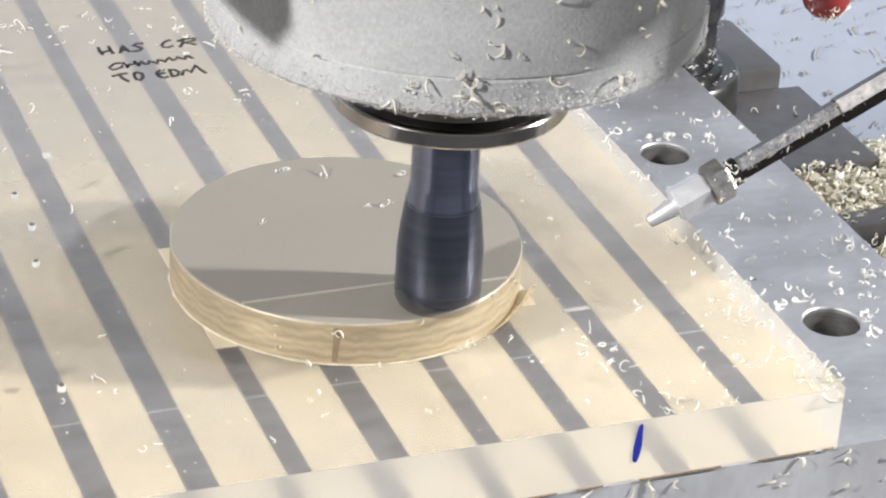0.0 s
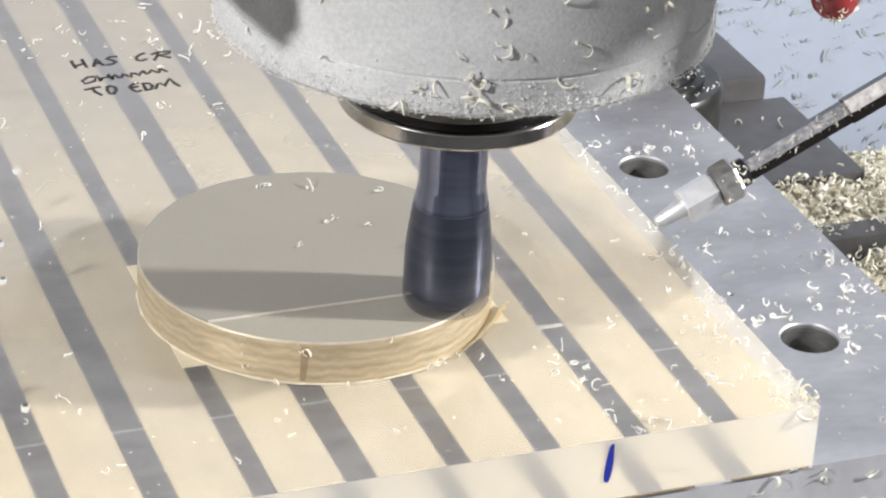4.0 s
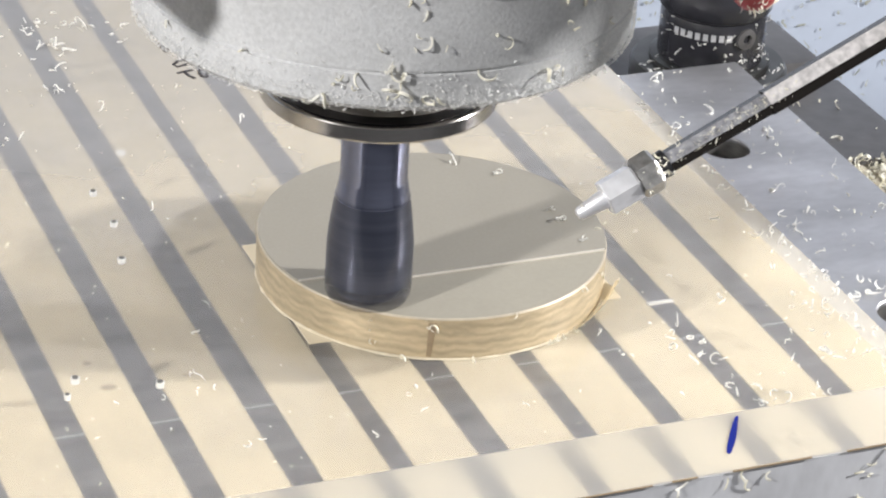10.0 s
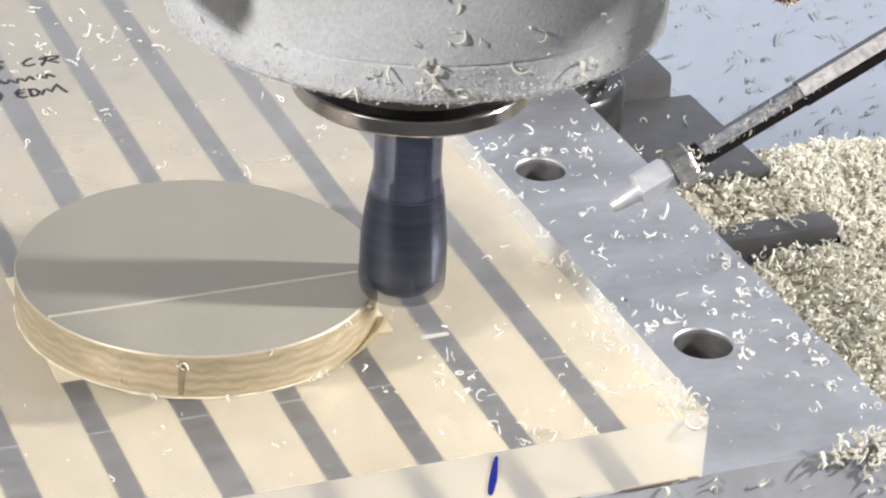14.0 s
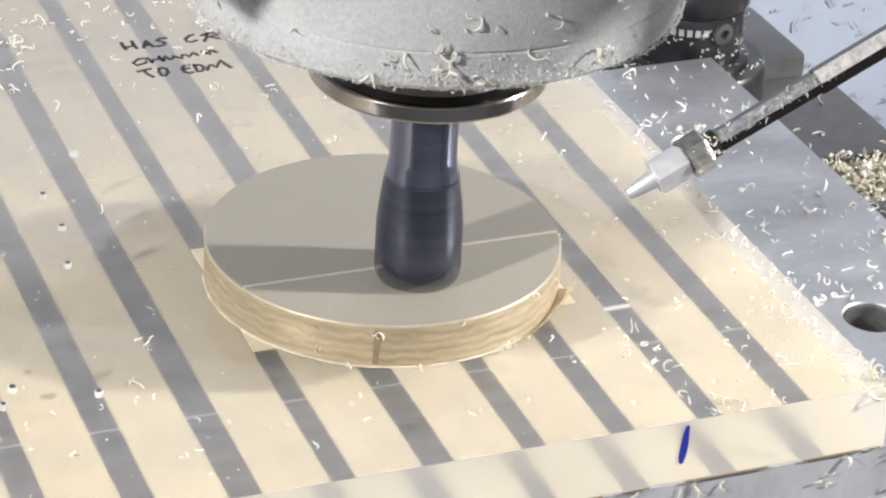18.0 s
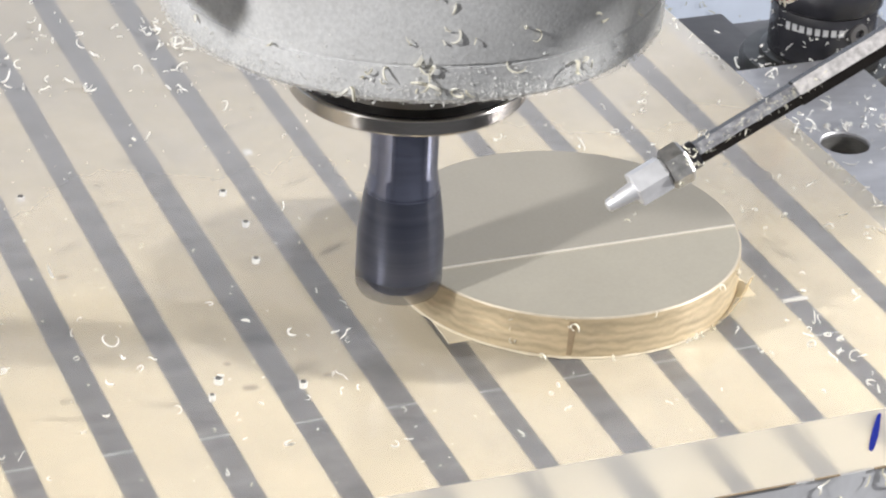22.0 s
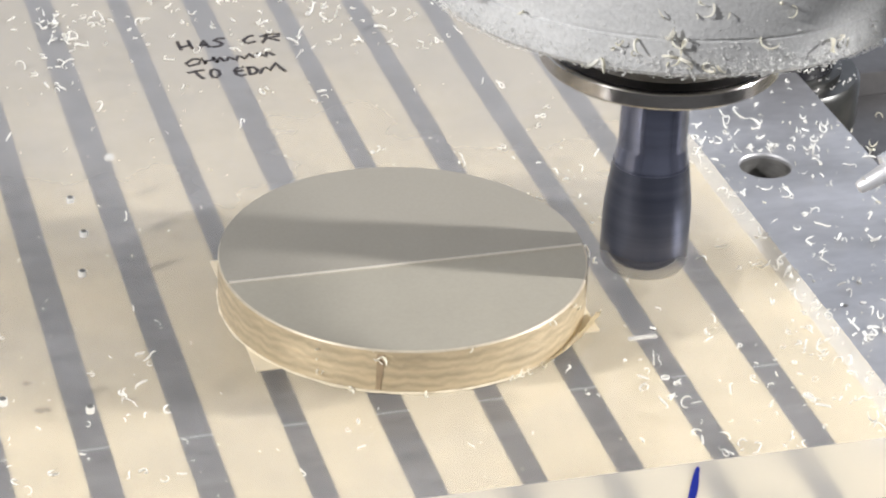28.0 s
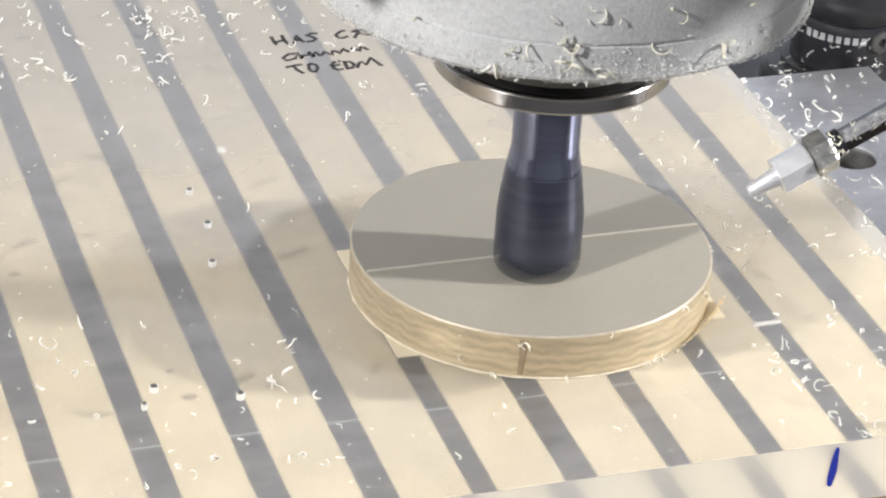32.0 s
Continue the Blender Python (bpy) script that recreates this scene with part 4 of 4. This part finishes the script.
CLUSTERS = [(0.0110, 0.4240), (0.0105, 0.4180), (0.0050, 0.4190), (0.0200, 0.4190), (0.0270, 0.4180), (0.0410, 0.4160), (-0.0150, 0.4020), (0.0090, 0.4050), (0.0140, 0.4030), (-0.0270, 0.3800), (0.0010, 0.3690), (-0.0210, 0.3380), (0.0820, 0.4340), (0.0700, 0.4230), (0.0785, 0.4040), (0.0840, 0.3890), (0.0670, 0.3545), (0.0825, 0.3490), (0.1000, 0.4000), (0.1750, 0.1800), (0.1860, 0.1890), (0.1740, 0.1730), (0.1680, 0.1480), (0.1110, 0.1640), (0.1320, 0.1590), (0.1080, 0.1765)]
spots += [(x + rng.normal() * 0.0016, y + rng.normal() * 0.0016, PLATE_TOP) for x, y in CLUSTERS for _ in range(3)]
spots += [(x, min(0.545, 0.38 + abs(rng.normal()) * 0.06), PLATE_TOP) for x in rng.uniform(-0.16, 0.188, 70)]
spots += [(x, y, PLATE_TOP) for x, y in zip(rng.uniform(0.02, 0.188, 20), rng.uniform(0.130, 0.185, 20)) if math.hypot(x - DX, y - DY) > DR + 0.004]
spots += [(0.1875 - abs(rng.normal()) * 0.002, y, PLATE_TOP) for y in rng.uniform(0.14, 0.40, 55)]
spots += [(x, y, PLATE_TOP) for x, y in zip(rng.uniform(-0.14, 0.188, 20), rng.uniform(0.34, 0.47, 20))]
spots += [(x, y, PLATE_TOP) for x, y in zip(rng.uniform(0.125, 0.188, 22), rng.uniform(0.131, 0.30, 22)) if math.hypot(x - DX, y - DY) > DR + 0.008]
rides(chip_bunch("clear_plate_chips", spots, CHIP_WHITE, "scattered white plastic chips on the clear plate", "chips", 13, 0.0004, 0.0012, 0.6, 10, wild=1.4, slim=0.8))
dust = [(x, y, PLATE_TOP) for x, y in zip(rng.uniform(-0.15, 0.188, 420), rng.uniform(0.130, 0.48, 420)) if math.hypot(x - DX, y - DY) > DR + 0.004]
clumps = [(0.1745, 0.1800), (0.1690, 0.1490), (0.1800, 0.1600), (0.1840, 0.1950), (0.1830, 0.2250), (0.1780, 0.1420), (0.1560, 0.1400), (0.1320, 0.1330)]
spots = [(x + rng.normal() * 0.0050, max(0.1295, y + rng.normal() * 0.0070), PLATE_TOP) for x, y in clumps for _ in range(5)]
rides(chip_bunch("margin_curls", spots, CHIP_WHITE, "clumps of round white curls near the plate's edge", "chips", 29, 0.0004, 0.0010, 0.3, 10, wild=1.0, slim=1.0))
rides(chip_bunch("clear_plate_crumbs", dust, CHIP, "fine cream plastic crumbs on the clear plate", "crumbs", 18, 0.00015, 0.0004, 0.5, 3))

# chips blown off the cut later on, which settle on the far side and the near corner of the clear plate
LATE = []
for k, (when, count) in enumerate(((7.4, 30), (10.6, 36), (14.6, 40), (18.2, 40), (21.9, 44), (26.6, 60))):
    spots = [(x, min(0.545, 0.375 + abs(rng.normal()) * 0.055), PLATE_TOP) for x in rng.uniform(-0.17, 0.188, count)]
    spots += [(rng.uniform(-0.16, 0.02), rng.uniform(0.14, 0.24), PLATE_TOP) for _ in range(count // 4)]
    spots += [(rng.uniform(0.13, 0.187), rng.uniform(0.131, 0.30), PLATE_TOP) for _ in range(count // 5)]
    spots += [(x, y, 0.0) for x, y in zip(rng.uniform(0.192, 0.255, count // 2), rng.uniform(0.20, 0.371, count // 2)) if all(math.hypot(x - h[0], y - h[1]) > 0.011 for h in HOLES[:2])]
    late = chip_bunch("late_chips", spots, CHIP_WHITE, "white plastic chips freshly blown onto the clear plate", "chips", 60 + k, 0.0004, 0.0012, 0.5, 10, wild=1.2, slim=0.9)
    LATE.append((late, when))

# small blind holes in the clear plate: a dark disc painting the mouth's shade over a white frosted wall
for x, y, d in ((-0.0033, 0.299, 1.0), (-0.0028, 0.2782, 1.0), (-0.0068, 0.2561, 1.0), (-0.0372, 0.1955, 1.1), (-0.0414, 0.1878, 0.8), (-0.0161, 0.1871, 1.0), (-0.0797, 0.2779, 1.0), (-0.0624, 0.3123, 1.0)):
    part("frosted_hole", lathe([(0, -0.0042), (0.0011 * d, -0.0042), (0.0012 * d, -0.0004), (0, -0.0004)], 16, None, (x, y, PLATE_TOP)), BUBBLE, plate, "frosted wall of a small blind hole")
    part("hole_mouth", lathe([(0, -0.0003), (0.0008 * d, -0.0003), (0.0008 * d, 0.0001), (0, 0.0001)], 16, None, (x, y, PLATE_TOP)), HOLE_MOUTH, plate, "dark disc for the shaded mouth of a small hole")
part("pale_blister", box(-0.0014, 0.0014, -0.0012, 0.0012, -0.0040, -0.0008, 0.0007), BUBBLE, plate, "pale square blister").matrix_basis = Matrix.Translation((0.0123, 0.3230, PLATE_TOP))
part("pale_blister", box(-0.0042, 0.0042, -0.0008, 0.0008, -0.0030, -0.0014, 0.0006), FROSTED, plate, "pale oblong blister").matrix_basis = Matrix.Translation((0.1346, 0.1901, PLATE_TOP))

# Wall chips in a greyer tone that paints in their shaded side.
spots = [(x, 0.8972, z) for x, z in zip(rng.uniform(0.40, 0.76, 620), rng.uniform(-0.44, -0.16, 620))]
chip_bunch("wall_chips", spots, SHADED_CHIP, "plastic chips stuck on the wall, greyed for their shaded side", "chips", 14, 0.0008, 0.0020, 0.0, 9, squash=lambda v: v * np.array([1, 0.45, 1]), wild=1.5, slim=1.2)
HEAD_SPOTS = [(252.9, 0.1486), (256.7, 0.1446), (272.3, 0.1399), (255.5, 0.14), (257.0, 0.1385), (247.7, 0.1363), (270.5, 0.129), (288.6, 0.1267), (290.5, 0.1247), (286.4, 0.1251), (249.8, 0.1313), (251.6, 0.1299), (251.0, 0.1239), (253.1, 0.1243), (254.3, 0.1233), (250.0, 0.1254), (258.5, 0.1228), (217.4, 0.1296), (194.4, 0.1278), (295.6, 0.1424), (293.7, 0.1355), (261.0, 0.1224), (243.4, 0.1278), (236.5, 0.1215), (252.8, 0.1285)]
HEAD_SPOTS += [(rng.uniform(195, 335), rng.uniform(0.1195, 0.160)) for _ in range(20)]
spots = [(0.0660 * math.cos(radians(a)), 0.0660 * math.sin(radians(a)), z) for a, z in HEAD_SPOTS]
chip_bunch("head_chips", spots, CHIP, "curly cream plastic chips stuck on the spindle head", "chips", 15, 0.0008, 0.0018, 0.0, 12, (AX, AY, 0), squash=lambda v: v, wild=0.4, slim=0.75)
spots = []
for _ in range(560):
    a = radians(rng.uniform(180, 360))
    z = 0.1193 + abs(rng.normal()) * 0.0040 if rng.random() < 0.35 else rng.uniform(0.1195, 0.17)
    spots.append((0.0656 * math.cos(a), 0.0654 * math.sin(a), z))
chip_bunch("head_grit", spots, HEAD_DUST, "small pale lumps of plastic stuck on the spindle head", "grit", 20, 0.00016, 0.00036, 0.2, 4, (AX, AY, 0), squash=lambda v: v, slim=2.0)
spots = []
for _ in range(7000):
    a = radians(rng.uniform(170, 370))
    z = 0.1197 + abs(rng.normal()) * 0.0030 if rng.random() < 0.6 else rng.uniform(0.1195, 0.17)
    spots.append((0.0655 * math.cos(a), 0.0653 * math.sin(a), z))
chip_bunch("head_dust", spots, HEAD_DUST, "fine pale plastic dust stuck on the spindle head", "dust", 19, 0.00010, 0.00024, 0.2, 3, (AX, AY, 0), squash=lambda v: v)


RIM_SPOTS = [(247, 0.0310), (249, 0.0300), (229, 0.0300), (229, 0.0270), (230, 0.0235), (291, 0.0200), (293, 0.0205), (296, 0.0200), (289, 0.0205), (262, 0.0200), (275, 0.0322), (305, 0.0318), (306, 0.0200), (302, 0.0200), (318, 0.0315), (322, 0.0290), (240, 0.0200)]
spots = [(DX + (DR + 0.0007) * math.cos(radians(a)), DY + (DR + 0.0007) * math.sin(radians(a)), z) for a, z in RIM_SPOTS]
rides(chip_bunch("rim_chips", spots, CHIP, "cream plastic chips clinging to the disc's side", "chips", 23, 0.0005, 0.0011, 0.2, 8, squash=lambda v: v))

spots = [(rng.uniform(0.08, 0.256), 0.1284, rng.uniform(-0.03, -0.001)) for _ in range(70)] + [(0.244 + rng.normal() * 0.004, 0.1284, -0.006 + rng.normal() * 0.003) for _ in range(16)]
tangle = [(0.240 + rng.normal() * 0.0075, 0.1275, 0.0005 + rng.normal() * 0.0026) for _ in range(46)]
rides(chip_bunch("corner_tangle", tangle, CHIP, "thick tangle of cream chips on the plate's front edge", "chips", 31, 0.0009, 0.0020, 0.2, 12, wild=0.3, slim=1.3, squash=lambda v: v * np.array([1, 0.6, 1])))
rides(chip_bunch("edge_chips", spots, CHIP, "cream plastic chips hanging on the plate's front face", "chips", 24, 0.0007, 0.0016, 0.2, 8, squash=lambda v: v * np.array([1, 0.5, 1])))
spots = [(0.1845 + rng.normal() * 0.0022, 0.1318 + abs(rng.normal()) * 0.0016, PLATE_TOP) for _ in range(9)] + [(0.1870, 0.1282, PLATE_TOP - 0.004), (0.1860, 0.1282, PLATE_TOP - 0.002), (0.1835, 0.1282, PLATE_TOP - 0.003)]
rides(chip_bunch("corner_curls", spots, CHIP, "tangle of long cream curls on the plate's corner", "chips", 25, 0.0009, 0.0018, 0.5, 14))
flap = bmesh.new()
cells = []
for i in range(25):
    f = i / 24
    a = radians(-62 + 38 * f)
    out, tall = 0.0005 + 0.0034 * f ** 2.2, 0.0007 + 0.0034 * min(1.0, f * 1.25) ** 1.6 * (1 - 0.6 * max(0.0, (f - 0.8) / 0.2))
    cells.append([])
    for j in range(7):
        g = j / 6
        ruck = 0.0009 * f * noise.noise((i * 0.55, j * 0.7, 2))
        r = DR + out + 0.0007 * g + ruck
        cells[i].append(flap.verts.new((r * math.cos(a), r * math.sin(a), 0.0005 + tall * g + 0.0002 * f * g * noise.noise((i * 0.8, 3.0, 5)))))
for i in range(24):
    for j in range(6):
        flap.faces.new((cells[i][j], cells[i + 1][j], cells[i + 1][j + 1], cells[i][j + 1]))
bmesh.ops.solidify(flap, geom=flap.faces[:], thickness=0.0004)
rides(solid("torn_strip", flap, TORN, "torn crumpled strip of cream tape at the disc's edge", "tape", (DX, DY, PLATE_TOP)))

# loose chips on the disc, blown about and then off it
DISC_CHIPS = [((-0.0079, 0.0424), (0.0022, 0.0396)), ((0.0047, 0.0373), (0.0213, 0.0384)), ((0.0271, 0.0310), (0.0316, 0.0276)), ((0.0157, 0.0138), (-0.0105, 0.0219)), ((-0.0219, 0.0125), (0.0391, -0.0179)), ((0.0228, -0.0039), (0.0381, -0.0048)), ((0.0110, 0.0145), (0.0379, 0.0020))]
LOOSE = []
for k in range(len(DISC_CHIPS)):
    ob = chip_bunch("loose_chip", [(0, 0, 0), (0.0020, 0.0005, 0), (0.0038, 0.0012, 0)] if k in (0, 3) else [(0, 0, 0), (0.0012, 0.0004, 0)], CHIP_WHITE, "curled white chip on the steel disc", "chip", 40 + k, 0.0005, 0.0009, 0.35, 12, wild=1.0)
    ob["kind"], ob["group"] = "thing", "loose chips"
    LOOSE.append(ob)


# ---- motion of the table ----
PASSES = [(0.0, 0.0, -0.04667, -0.0004, 2.341), (2.341, -0.04667, 0.07521, -0.0061, 8.402), (8.402, 0.07521, -0.05316, -0.0126, 14.797), (14.797, -0.05316, 0.08044, -0.0185, 21.504), (21.504, 0.08044, -0.05715, -0.0245, 28.339), (28.339, -0.05715, 0.0151, -0.0298, 32.0)]


def table_rows():
    """Straight passes at an even feed, joined by half circles that step the table sideways."""
    rows = [(0.0, PASSES[0][1], PASSES[0][3])]
    begin = 0.0
    for here, after in zip(PASSES, PASSES[1:] + [None]):
        t0, x0, x1, y, t1 = here
        feed = (x1 - x0) / (t1 - t0)
        r = (y - after[3]) / 2 if after else 0.0
        half = math.pi * r / abs(feed) / 2
        end = t1 - half
        steps = max(2, round((end - begin) / 0.4))
        rows += [(begin + (end - begin) * k / steps, x0 + feed * (begin + (end - begin) * k / steps - t0), y) for k in range(1, steps + 1)]
        if after:
            edge_x = x0 + feed * (end - t0)
            for k in range(1, 9):
                a = math.pi * k / 8
                rows.append((end + 2 * half * k / 8, edge_x + math.copysign(r * math.sin(a), feed), y - r + r * math.cos(a)))
        begin = t1 + half
    return rows


def motions():
    rows = table_rows()
    for ob in ON_TABLE:
        start = ob.matrix_basis.copy()
        walk(ob, [(t, Matrix.Translation((x, y, 0)) @ start) for t, x, y in rows])
    # late chips fly over from the upper left and settle
    for ob, when in LATE:
        sit = {t: Matrix.Translation((x, y, 0)) for t, x, y in rows}
        rest = [(t, m) for t, m in sit.items() if t > when + 0.05]
        away = pose(-0.45, 0.05, 0.75)
        walk(ob, [(0.0, away), (when - 0.5, away), (when - 0.25, pose(-0.20, 0.02, 0.34))] + rest)
    # loose chips: still, then pushed across the disc, then blown off behind it
    top = PLATE_TOP + 0.0004 + 0.0128 + 0.0006
    for k, ob in enumerate(LOOSE):
        (xa, ya), (xb, yb) = DISC_CHIPS[k]
        keys = []
        for t, x, y in rows:
            if t < 3:
                px, py, z = xa, ya, top
            elif t < 11.8:
                f = min(1.0, (t - 3) / 3.5)
                px, py, z = xa + (xb - xa) * f, ya + (yb - ya) * f, top
            else:
                f = min(1.0, (t - 11.8) / 1.2)
                px, py, z = xb + 0.012 * f + 0.004 * k * f, yb + (0.066 - yb + 0.006 * k) * f, top if f < 0.7 else PLATE_TOP
            keys.append((t, pose(DX + px + x, DY + py + y, z)))
        walk(ob, keys)
    # each strip of the raw face is cut down when the cutter passes over it
    for ob, k, x in SHAVINGS:
        t0, xa, xb, y, t1 = PASSES[k]
        t = t0 + (t1 - t0) * (AX - (DX + x) - xa) / (xb - xa)
        if t < 0.2:
            walk(ob, [(0.0, pose(0, 0, -0.001)), (32.0, pose(0, 0, -0.001))])
        elif t < 31.8:
            walk(ob, [(0.0, pose(0, 0, 0)), (t - 0.1, pose(0, 0, 0)), (t + 0.1, pose(0, 0, -0.001)), (32.0, pose(0, 0, -0.001))])


motions()
